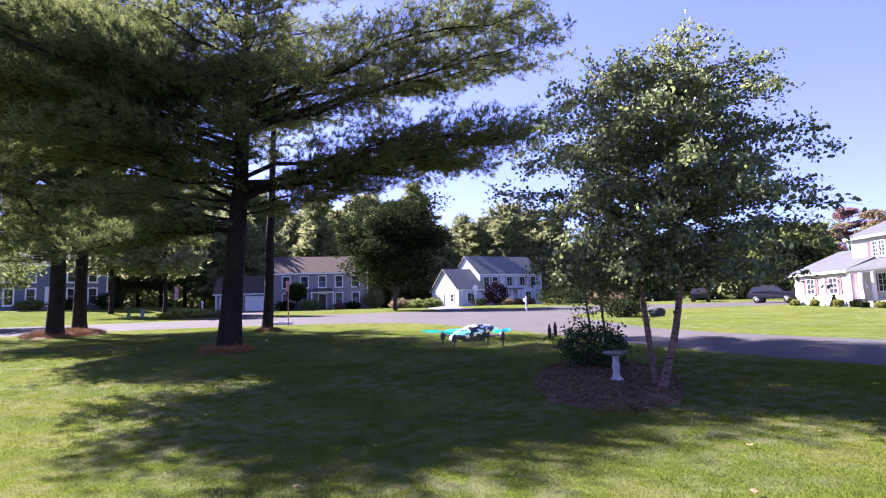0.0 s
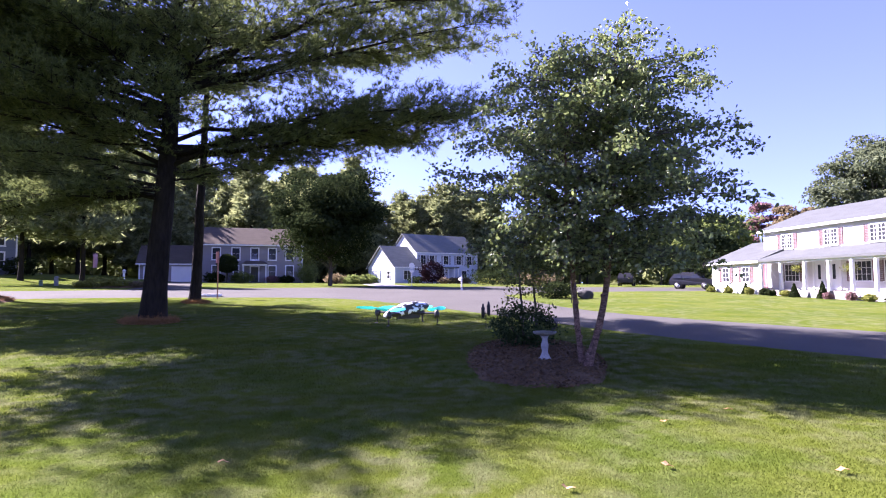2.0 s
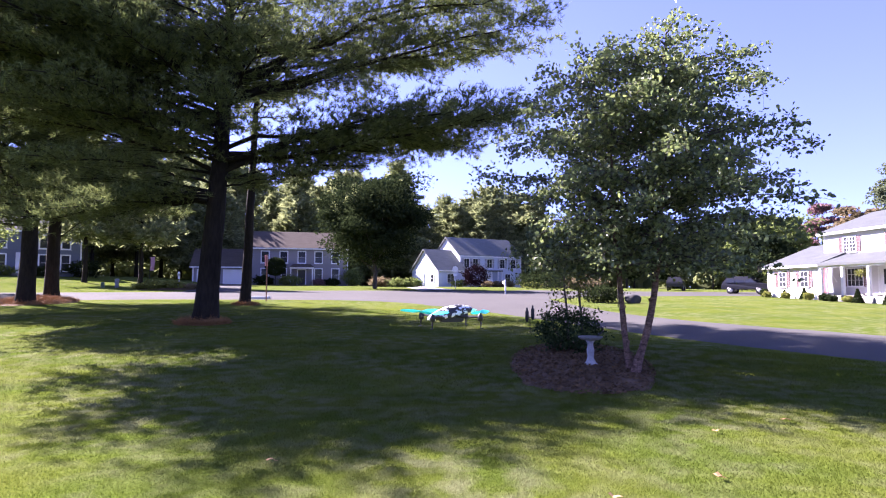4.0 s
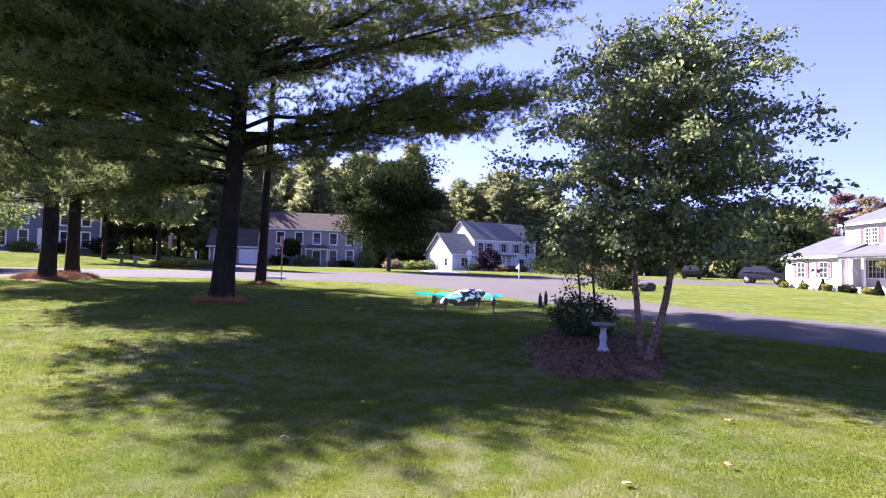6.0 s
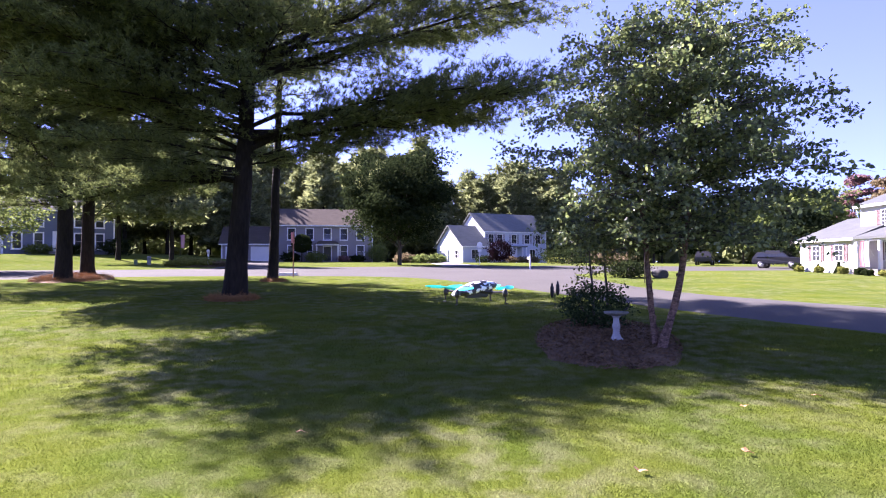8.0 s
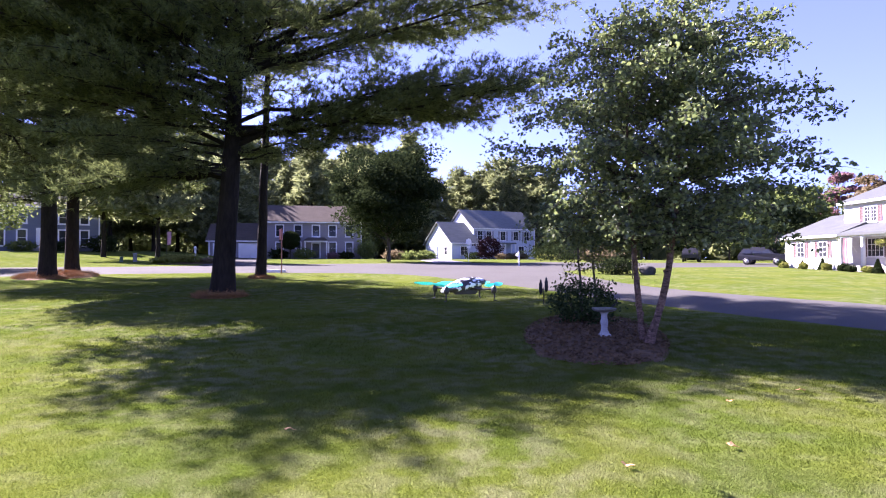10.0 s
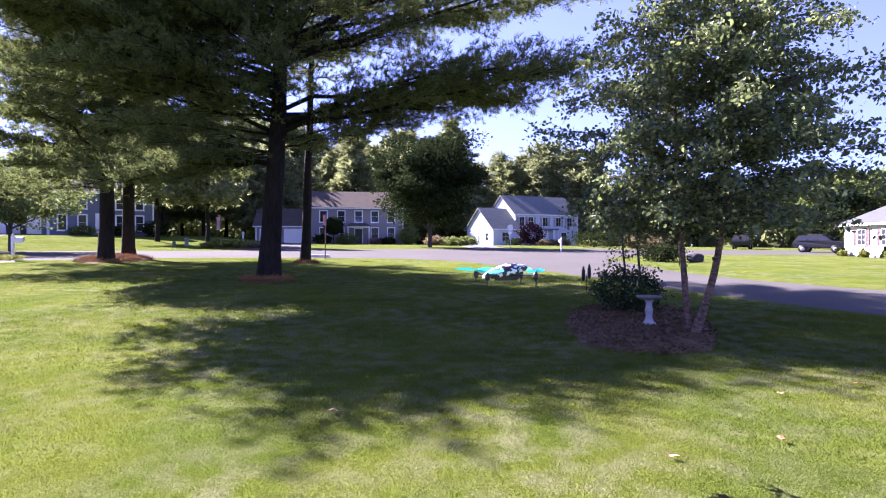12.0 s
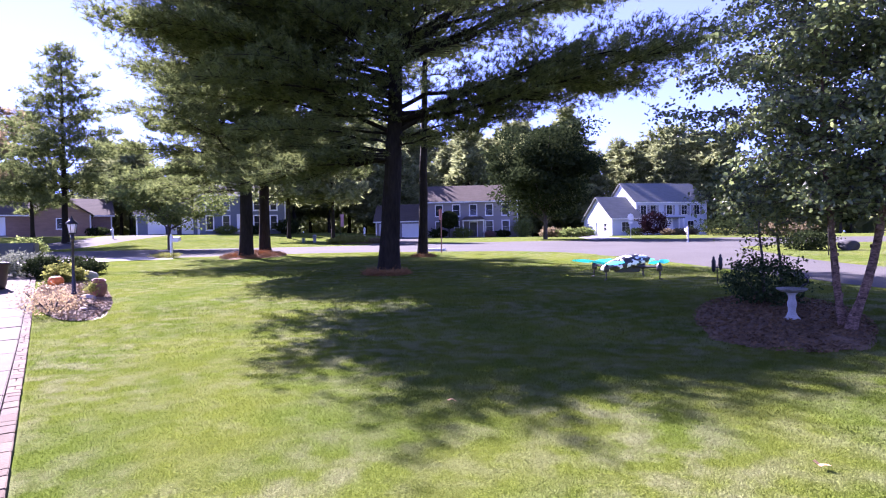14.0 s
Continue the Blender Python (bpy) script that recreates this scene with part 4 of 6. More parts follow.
LEAFY = [broad_tree("shade_tree", 23.6, 107.4, 13.8, 2.0, 6.0, 51, GREEN_LEAF, "leafy green shade tree beyond the road", 7000, 0.6, 0.4, 40, group="trees beyond the road"),
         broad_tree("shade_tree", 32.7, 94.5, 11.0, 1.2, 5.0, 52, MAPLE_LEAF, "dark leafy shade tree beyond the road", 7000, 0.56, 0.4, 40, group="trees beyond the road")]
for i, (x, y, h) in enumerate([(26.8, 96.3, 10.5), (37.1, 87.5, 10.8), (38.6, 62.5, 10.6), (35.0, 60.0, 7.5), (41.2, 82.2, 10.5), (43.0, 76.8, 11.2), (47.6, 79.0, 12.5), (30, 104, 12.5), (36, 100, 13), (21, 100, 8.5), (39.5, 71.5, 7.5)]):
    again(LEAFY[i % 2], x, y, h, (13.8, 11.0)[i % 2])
broad_tree("red_maple", 45.6, 66.1, 11.9, 1.5, 2.5, 53, RED_LEAF, "maple tree turning crimson in autumn", 7000, 0.34, 0.3, 30)
broad_tree("rusty_tree", 52.0, 68.2, 12.9, 1.5, 3.4, 54, RUST_LEAF, "tree with rusty brown autumn leaves", 7000, 0.42, 0.3, 30)
broad_tree("oak_tree", 55.0, 58.4, 18.9, 2.5, 6.0, 55, OAK_LEAF, "tall dull-green oak behind the white house", 30000, 0.42, 0.6, 110)
broad_tree("autumn_tree", -58.5, 40.0, 15.5, 4.0, 4.0, 56, RUST_LEAF, "tree turning orange beside the tall pines", 7000, 0.45, 0.35, 34)
broad_tree("yard_tree", -32.0, 35.7, 6.2, 1.9, 4.3, 57, GREEN_LEAF, "small spreading light-green tree beside the road", 16000, 0.22, 0.32, 46, squash=0.8)


def far_woods():
    """A belt of far trees all round, closing the horizon."""
    rng = np.random.default_rng(60)
    pts = []
    belt = [(a, rng.uniform(150, 190), rng.uniform(11, 17), rng.uniform(4, 6.5)) for a in np.arange(0, 360, 1.9)]
    belt += [(a, rng.uniform(112, 132), rng.uniform(4, 8), rng.uniform(3, 5)) for a in np.arange(-72, 62, 1.3)]
    for a, r, h, w in belt:
        x, y = r * math.sin(radians(a)), r * math.cos(radians(a))
        n = 160
        q = rng.normal(size=(n, 3))
        q /= np.linalg.norm(q, axis=1, keepdims=True)
        c = np.array([x, y, gz(x, y) + h * 0.5])
        lump = 1 + 0.25 * np.sin(q[:, :1] * 5 + a) * np.sin(q[:, 2:] * 6)
        pts.append(c + q * lump * rng.uniform(0.5, 1, (n, 1)) ** 0.4 * np.array([w, w, h * 0.52]))
    pts = np.concatenate(pts)
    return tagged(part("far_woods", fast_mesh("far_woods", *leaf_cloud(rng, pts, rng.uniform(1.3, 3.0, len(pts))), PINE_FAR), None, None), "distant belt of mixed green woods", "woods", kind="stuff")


far_woods()


# ---- driveways and edges ----
strip("driveway", [(-20.5, 45.5), (-25.5, 62.0), (-31.5, 79.0)], [(-14.5, 46.5), (-19.0, 62.0), (-25.4, 79.6)], ASPHALT, "asphalt driveway up to a double garage", "driveway", 0.035, 5)
strip("driveway", [(-1.5, 58.0), (-4.0, 75), (-5.5, 88)], [(3.5, 60.0), (0.5, 75), (0.4, 90)], CONCRETE, "pale concrete driveway beside the white gable", "driveway", 0.035, 5)
strip("driveway", [(-45.5, 32.5), (-50.5, 45.0), (-54.5, 55.0)], [(-40.0, 34.5), (-44.5, 46.0), (-49.0, 58.0)], ASPHALT, "grey asphalt driveway of the blue house", "driveway", 0.035, 5)
strip("driveway", [(-36.0, 15.2), (-31.0, 21.6), (-25.8, 27.0), (-22.5, 25.3)], [(-30.0, 12.4), (-27.2, 18.4), (-24.0, 23.2), (-22.2, 25.0)], CONCRETE, "pale concrete driveway apron at the road", "driveway", 0.04, 5)


# ---- grass ----
def grass():
    """Blades of the lawn, thick near the walk and thinner further off."""
    rng = np.random.default_rng(70)
    spots, tall, wide = [], [], []
    for r0, r1, per, h, w in ((3.0, 5.2, 7000, 0.02, 0.008), (5.2, 9.0, 2900, 0.023, 0.012), (9.0, 15.0, 700, 0.034, 0.022), (15.0, 26.0, 130, 0.03, 0.035)):
        n = int(per * (r1**2 - r0**2) / 2 * radians(108))
        r = np.sqrt(rng.uniform(r0**2, r1**2, n))
        a = radians(-62) + rng.uniform(0, radians(108), n)
        spots.append(np.stack([r * np.sin(a), r * np.cos(a)], -1))
        tall.append(np.full(n, h)), wide.append(np.full(n, w))
    p, h, w = np.concatenate(spots), np.concatenate(tall), np.concatenate(wide)
    x, y = p[:, 0], p[:, 1]
    # off the walk, the road and the beds
    off = (x + 3.9) * -0.625 + (y - 2.9) * -0.781 > 0.04
    edge = np.interp(x, (-27.6, -16.6, -4.0, -0.5, 3.8, 6.1, 8.6, 12), (19.9, 31.2, 33.0, 28.6, 20.6, 15.4, 11.8, 7.3))
    off |= y > edge + 0.22 + 0.1 * np.sin(x * 3.1)
    du, dv = (x - 2.95) * 0.978 - (y - 11.6) * 0.208, (x - 2.95) * 0.208 + (y - 11.6) * 0.978
    off |= (du / 1.34) ** 2 + (dv / 2.9) ** 2 < 1 + 0.16 * np.sin(x * 5.1 + 2 * np.sin(y * 3)) + 0.12 * rng.normal(size=len(x))
    off |= ((x + 14.45) * 0.781 - (y - 12.36) * 0.625) ** 2 / 5.2**2 + ((x + 14.45) * 0.625 + (y - 12.36) * 0.781) ** 2 / 0.87**2 < 1
    p, h, w = p[~off], h[~off], w[~off]
    n = len(p)
    base = np.concatenate([p, (ground_z(p[:, 0], p[:, 1]) - 0.004)[:, None]], 1)
    turn = rng.uniform(0, math.tau, n)
    side = np.stack([np.cos(turn), np.sin(turn), np.zeros(n)], -1) * w[:, None] / 2
    lean = rng.normal(size=(n, 3)) * (0.5, 0.5, 0)
    tip = base + (np.array([0, 0, 1.0]) + lean) * (h * rng.uniform(0.5, 1.2, n))[:, None]
    v = np.stack([base - side, base + side, tip], 1).reshape(-1, 3)
    return tagged(part("grass", fast_mesh("grass", v, np.arange(3 * n).reshape(n, 3), BLADES), None, None), "short mown grass blades, green with dry straw patches", "grass", kind="stuff")


grass()


# ---- small tools for things ----
def paint(name, colour, rough=0.5, metal=0.0):
    return material(name, colour, rough, tuple(c * 0.82 for c in colour), 3.0, 30.0, 0.05, metal=metal)


BLACK_METAL = paint("black_metal", (0.02, 0.02, 0.022), 0.4, 0.3)
WHITE_PLASTIC = paint("white_plastic", (0.75, 0.75, 0.76), 0.35)
STEEL = paint("galvanised_steel", (0.45, 0.46, 0.48), 0.4, 0.8)
STONE = material("stone", (0.42, 0.39, 0.36), 0.9, (0.22, 0.20, 0.19), 4.0, 25.0, 0.8)
CAST_STONE = material("cast_stone", (0.44, 0.43, 0.42), 0.9, (0.29, 0.285, 0.28), 5.0, 40.0, 0.4)
TERRACOTTA = material("terracotta", (0.22, 0.10, 0.065), 0.85, (0.14, 0.065, 0.045), 5.0, 30.0, 0.3)
PUMPKIN = material("pumpkin_skin", (0.75, 0.20, 0.03), 0.5, (0.55, 0.14, 0.02), 5.0, 25.0, 0.2)
CHIPS = material("bark_chips", (0.36, 0.275, 0.17), 0.95, (0.16, 0.115, 0.07), 6.0, 40.0, 1.0, island=True, spread=0.6)
DARK_CHIPS = material("dark_bark_chips", (0.16, 0.094, 0.036), 0.95, (0.06, 0.036, 0.015), 6.0, 40.0, 1.0, island=True, spread=0.6)
STRAW = material("pine_straw_needles", (0.32, 0.165, 0.05), 0.9, (0.18, 0.095, 0.03), 5.0, 30.0, 0.0, island=True, spread=0.8)
TEAL = material("teal_plastic", (0.04, 0.72, 0.70), 0.35, (0.03, 0.62, 0.60), 3.0, 30.0, 0.0, translucent=0.4)
PAVER = material("paver", (0.135, 0.107, 0.074), 0.95, (0.09, 0.071, 0.05), 5.0, 40.0, 0.4, spread=0.7, spec=0.08)
SLAB = material("walk_slab", (0.122, 0.105, 0.083), 0.95, (0.09, 0.078, 0.062), 1.5, 45.0, 0.3, spread=0.4, spec=0.08)
JOINT_SAND = material("joint_sand", (0.075, 0.06, 0.042), 0.95, (0.045, 0.036, 0.026), 6.0, 50.0, 0.4)
RUST_METAL = paint("rusty_post", (0.35, 0.16, 0.12), 0.7)


def mound(name, cx, cy, a, b, turn, rise, soil, chip_mat, label, category, seed, chips=2500, chip=0.05, needle=False):
    """A raised planting bed: an uneven oval sheet over the ground with loose bits on it."""
    rng = np.random.default_rng(seed)
    c, sn = math.cos(radians(turn)), math.sin(radians(turn))
    rings, turns = np.linspace(0, 1, 9), np.arange(48) * math.tau / 48
    rr, aa = np.meshgrid(rings, turns, indexing="ij")
    wob = 1 + 0.06 * np.sin(aa * 3 + seed) + 0.05 * np.sin(aa * 5 + 2 * seed)
    u, w = rr * a * wob * np.cos(aa), rr * b * wob * np.sin(aa)
    x, y = cx + u * c - w * sn, cy + u * sn + w * c
    z = ground_z(x, y) + rise * (1 - rr**2) + 0.012 + 0.012 * rng.normal(size=rr.shape) * (rr < 0.95) - 0.03 * (rr > 0.99)
    v = np.stack([x, y, z], -1).reshape(-1, 3)
    i, j = np.meshgrid(np.arange(8), np.arange(48), indexing="ij")
    f = np.stack([i * 48 + j, (i + 1) * 48 + j, (i + 1) * 48 + (j + 1) % 48, i * 48 + (j + 1) % 48], -1).reshape(-1, 4)
    bed = tagged(part(name, fast_mesh(name, v, f, soil, True), None, None), label, category, kind="structure")
    k, t = np.sqrt(rng.uniform(0, 1, chips)) * 0.98, rng.uniform(0, math.tau, chips)
    u, w = k * a * np.cos(t), k * b * np.sin(t)
    x, y = cx + u * c - w * sn, cy + u * sn + w * c
    pts = np.stack([x, y, ground_z(x, y) + rise * (1 - k**2) + 0.03], -1)
    if needle:
        d = rng.normal(size=(chips, 3)) * (1, 1, 0.15)
        geo = tufts(rng, pts, d / np.linalg.norm(d, axis=1, keepdims=True), 0.22, 0.014, 3)
    else:
        geo = leaf_cloud(rng, pts, chip * rng.uniform(0.5, 1.6, chips), 0.75)
    part("litter", fast_mesh("litter", *geo, chip_mat), None, bed)["kind"] = "stuff"
    return bed


mound("mulch_bed", 3.0, 11.6, 1.42, 3.1, -12, 0.05, MULCH, DARK_CHIPS, "oval bed of dark brown bark mulch round the birch", "garden bed", 3, 6000, 0.06)
mound("garden_bed", -14.45, 12.36, 5.2, 0.88, 141.3, 0.10, material("pale_mulch", (0.31, 0.235, 0.15), 0.95, (0.19, 0.14, 0.09), 4.0, 40.0, 1.0), CHIPS, "garden bed of pale bark chips beside the walk", "garden bed", 4, 13000, 0.085)
mound("needle_ring", -19.0, 27.6, 2.4, 1.6, 100, 0.2, NEEDLES, STRAW, "ring of rust-coloured fallen pine needles", "pine straw", 5, 5000, needle=True)
mound("needle_ring", -7.5, 18.75, 0.85, 0.75, 0, 0.06, NEEDLES, STRAW, "ring of rust-coloured fallen pine needles", "pine straw", 6, 2500, needle=True)
mound("needle_ring", -9.1, 27.9, 0.6, 0.55, 0, 0.06, NEEDLES, STRAW, "ring of rust-coloured fallen pine needles", "pine straw", 7, 1200, needle=True)


# ---- round the birch ----
def bird_bath():
    t = thing("bird_bath", 3.1, 11.1, gz(3.1, 11.1) + 0.05, 0, "pale cast-stone bird bath standing on the mulch", "bird bath")
    t.scale = (0.84, 0.84, 0.88)
    part("pedestal", lathe([(0.15, 0), (0.155, 0.03), (0.12, 0.05), (0.105, 0.08), (0.075, 0.14), (0.07, 0.2), (0.085, 0.27), (0.09, 0.33), (0.07, 0.39), (0.065, 0.46), (0.085, 0.5), (0.11, 0.53)], 20), CAST_STONE, t)
    part("basin", lathe([(0.09, 0.532), (0.2, 0.55), (0.27, 0.585), (0.285, 0.61), (0.28, 0.622), (0.262, 0.615), (0.2, 0.585), (0.05, 0.572)], 28), material("basin_stone", (0.26, 0.25, 0.22), 0.9, (0.13, 0.14, 0.11), 6.0, 40.0, 0.4), t, "dark stone basin")
    bird = [(0.17, 0.0, 0.60), (0.19, 0.0, 0.66), (0.25, 0.0, 0.69), (0.30, 0.0, 0.74), (0.29, 0.0, 0.81), (0.25, 0.0, 0.84), (0.235, 0.0, 0.81)]
    part("ornament", fast_mesh("ornament", *tube(bird, [0.012, 0.016, 0.026, 0.018, 0.013, 0.016, 0.006], 8), BLACK_METAL, True), None, t, "small dark curved metal ornament on the rim")
    return t


def spinner():
    t = thing("garden_spinner", 2.93, 16.95, None, 12, "black metal garden ornament with two upright wings on a thin stake", "ornament")
    part("stake", lathe([(0.012, -0.2), (0.012, 0.48), (0.008, 0.5)], 8), BLACK_METAL, t)
    for sx, h in ((-0.09, 0.0), (0.09, 0.06)):
        bm = bmesh.new()
        add_lathe(bm, [(0.02, 0.3 + h), (0.05, 0.36 + h), (0.062, 0.45 + h), (0.054, 0.54 + h), (0.062, 0.6 + h), (0.03, 0.66 + h), (0.034, 0.7 + h), (0.01, 0.74 + h)], 8, sx)
        bmesh.ops.scale(bm, vec=(1, 0.35, 1), verts=bm.verts)
        part("wing", bm, BLACK_METAL, t)
    part("crossbar", box(-0.11, 0.11, -0.012, 0.012, 0.42, 0.445), BLACK_METAL, t)
    return t


bird_bath(), spinner()
shrub("rose_bush", 3.15, 13.0, 0.72, 1.02, 8, leaf_material("bush_leaves", (0.06, 0.09, 0.035), (0.02, 0.035, 0.015), 0.25), "dark leafy rose bush beside the bird bath", 3600, 0.075)


def small_tree():
    """A little two-stemmed tree behind the bush."""
    rng = np.random.default_rng(88)
    t = thing("dogwood_tree", 3.9, 15.2, None, 0, "small two-stemmed tree behind the rose bush", "tree")
    pts, tw = [], []
    for sx, h in ((-0.25, 2.6), (0.12, 3.1)):
        zs = np.linspace(-0.1, h, 10)
        line = np.stack([sx - 0.1 * zs / h + 0.03 * np.sin(zs * 3), 0.05 * np.sin(zs * 2), zs], -1)
        part("trunk", fast_mesh("trunk", *tube(line, np.linspace(0.04, 0.01, 10), 8), DARK_BARK, True), None, t)
        for z in np.arange(1.2, h, 0.09):
            d = rng.normal(size=3) * (1, 1, 0.3)
            d /= np.linalg.norm(d)
            ln = rng.uniform(0.4, 1.15)
            p = np.array([sx, 0, z])
            tw.append(tube(p + d * ln * np.linspace(0, 1, 4)[:, None], np.linspace(0.01, 0.003, 4), 4))
            k = rng.uniform(0.15, 1, 34)[:, None]
            pts.append(p + d * ln * k + rng.normal(size=(34, 3)) * 0.14)
    part("fine_twig_spray", fast_mesh("fine_twig_spray", *joined(tw), DARK_BARK, True), None, t)["kind"] = "stuff"
    pts = np.concatenate(pts)
    part("crown", fast_mesh("crown", *leaf_cloud(rng, pts, 0.11 * rng.uniform(0.6, 1.2, len(pts)), 0.3, 0.3), leaf_material("yellowing_leaves", (0.22, 0.22, 0.05), (0.09, 0.11, 0.03), 0.4)), None, t)["kind"] = "stuff"
    return t


small_tree()


# ---- walk and garden by the house ----
def walkway():
    u, v = Vector((-0.781, 0.625, 0)), Vector((-0.625, -0.781, 0))
    o = Vector((-3.9 - 0.781 * -1.6, 2.9 + 0.625 * -1.6, 0)) + v * 0.05
    base = strip("walkway", [tuple((o + u * s + v * 0.0)[:2]) for s in (0, 8, 16, 24)], [tuple((o + u * s + v * 1.85)[:2]) for s in (0, 8, 16, 24)], JOINT_SAND, "concrete slab walk with a brick paver border", "walk", 0.043, 6)
    rng = np.random.default_rng(9)

    def piece(name, along, wide, top, bevel, mat):
        me = bpy.data.meshes.new(name)
        bm = box(-along / 2, along / 2, -wide / 2, wide / 2, -0.05, top, bevel)
        bm.to_mesh(me), bm.free()
        me.materials.append(mat)
        return me
    slab = piece("slab", 1.488, 1.63, 0.04, 0.01, SLAB)
    long_brick, short_brick, half_brick = (piece("brick", a, w, 0.045, 0.006, PAVER) for a, w in ((0.262, 0.128), (0.152, 0.128), (0.2, 0.061)))
    turn = math.degrees(math.atan2(u.y, u.x))

    def lay(name, me, p, wob, jit):
        rise = (gz(*(p + u * 0.7)[:2]) - gz(*(p - u * 0.7)[:2])) / 1.4
        tip = (gz(*(p - v * 0.7)[:2]) - gz(*(p + v * 0.7)[:2])) / 1.4
        part(name, me, None, base).matrix_basis = pose(p.x, p.y, gz(p.x, p.y) + 0.015 + rng.uniform(-jit, jit), rng.uniform(-wob, wob) - math.degrees(math.atan(tip)), rng.uniform(-wob, wob) - math.degrees(math.atan(rise)), turn + rng.uniform(-wob, wob))
    for i in range(15):
        lay("slab", slab, o + u * (0.75 + 1.5 * i) + v * 0.985, 0, 0)
    s = 0.0
    while s < 22.3:
        kind = rng.integers(3)
        step = (0.268, 0.158, 0.206)[kind]
        p = o + u * (s + step / 2) + v * (0.085 + rng.uniform(-0.004, 0.004))
        if kind == 2:
            for side in (-0.034, 0.034):
                lay("brick", half_brick, p + v * side, 1.0, 0.003)
        else:
            lay("brick", (long_brick, short_brick)[kind], p, 1.0, 0.003)
        s += step


walkway()


def lamp_post():
    t = thing("lamp_post", -13.6, 11.7, gz(-13.6, 11.7) + 0.08, 0, "black garden lamp post with a white glass lantern", "lamp post")
    t.scale = (0.78, 0.78, 0.75)
    part("post", lathe([(0.09, -0.2), (0.09, 0.12), (0.06, 0.16), (0.055, 0.6), (0.045, 0.62), (0.042, 2.0), (0.07, 2.04), (0.07, 2.08), (0.045, 2.12), (0.06, 2.2)], 14), BLACK_METAL, t)
    lan = part("lantern", lathe([(0.06, 2.2), (0.12, 2.22), (0.12, 2.25), (0.105, 2.26)], 6), BLACK_METAL, t)
    part("glass", lathe([(0.1, 2.262), (0.15, 2.55), (0.14, 2.56)], 6), material("frosted_glass", (0.85, 0.85, 0.84), 0.3, (0.75, 0.75, 0.74), 2.0, 20.0, 0.0), lan, "frosted white glass panes")
    part("cap", lathe([(0.2, 2.562), (0.19, 2.6), (0.1, 2.7), (0.05, 2.73), (0.05, 2.76), (0.02, 2.8), (0.015, 2.86)], 6), BLACK_METAL, lan)
    for i in range(6):
        a = i * math.tau / 6
        rod = tube([(0.105 * math.cos(a), 0.105 * math.sin(a), 2.255), (0.155 * math.cos(a), 0.155 * math.sin(a), 2.565)], [0.009, 0.009], 5)
        part("rib", fast_mesh("rib", *rod, BLACK_METAL), None, lan)
    part("crossbar", box(-0.22, 0.22, -0.015, 0.015, 1.9, 1.93, 0.006), BLACK_METAL, t)
    return t


lamp_post()


def pumpkin(x, y, r, lift):
    t = thing("pumpkin", x, y, gz(x, y) + lift, 20, "orange pumpkin lying on the bark chips", "pumpkin")
    bm = bmesh.new()
    bmesh.ops.create_uvsphere(bm, u_segments=40, v_segments=16, radius=r)
    for w in bm.verts:
        a = math.atan2(w.co.y, w.co.x)
        k = 1 + 0.09 * abs(math.cos(a * 5)) - 0.05
        dip = 1 - 0.25 * math.exp(-(w.co.x**2 + w.co.y**2) / (0.12 * r * r))
        w.co = Vector((w.co.x * k, w.co.y * k, w.co.z * 0.85 * dip + r * 0.8))
    for f in bm.faces:
        f.smooth = True
    part("body", bm, PUMPKIN, t)
    part("stem", lathe([(0.03, r * 1.35), (0.022, r * 1.5), (0.02, r * 1.66)], 7, 0.01), DARK_BARK, t, "dry brown stem")
    return t


def rock(name, x, y, size, seed, label, mat=None, lift=0.0, flat=0.6):
    rng = np.random.default_rng(seed)
    bm = bmesh.new()
    bmesh.ops.create_icosphere(bm, subdivisions=3, radius=1)
    cut = rng.normal(size=(9, 3))
    cut /= np.linalg.norm(cut, axis=1, keepdims=True)
    for w in bm.verts:
        p = np.array(w.co)
        for c in cut:
            d = p @ c - 0.72
            if d > 0:
                p = p - c * d * 0.85
        w.co = Vector((p[0] * size, p[1] * size * 0.8, p[2] * size * flat + size * flat * 0.55))
    for f in bm.faces:
        f.smooth = True
    ob = part(name, bm, mat or STONE, None)
    ob.matrix_basis = pose(x, y, gz(x, y) + lift, 0, 0, float(rng.uniform(0, 360)))
    return tagged(ob, label, "rock")


def pot():
    t = thing("flower_pot", -12.84, 11.75, gz(-12.84, 11.75) + 0.06, -20, "tilted terracotta urn with a yellow-green plant spilling out", "pot")
    t.scale = (0.78, 0.78, 0.8)
    b = lathe([(0.15, 0), (0.2, 0.1), (0.26, 0.28), (0.26, 0.42), (0.2, 0.52), (0.19, 0.55), (0.22, 0.58), (0.21, 0.6), (0.17, 0.58), (0.17, 0.5), (0.02, 0.48)], 24)
    bmesh.ops.rotate(b, cent=(0, 0, 0.2), matrix=Matrix.Rotation(radians(12), 3, "Y"), verts=b.verts)
    part("urn", b, TERRACOTTA, t)
    rng = np.random.default_rng(12)
    q = rng.normal(size=(500, 3)) * (0.13, 0.13, 0.09) + (0.12, -0.24, 0.36)
    part("plant", fast_mesh("plant", *leaf_cloud(rng, q, 0.06 * rng.uniform(0.6, 1.3, 500), 0.2), GOLD_LEAF), None, t)["kind"] = "stuff"
    return t


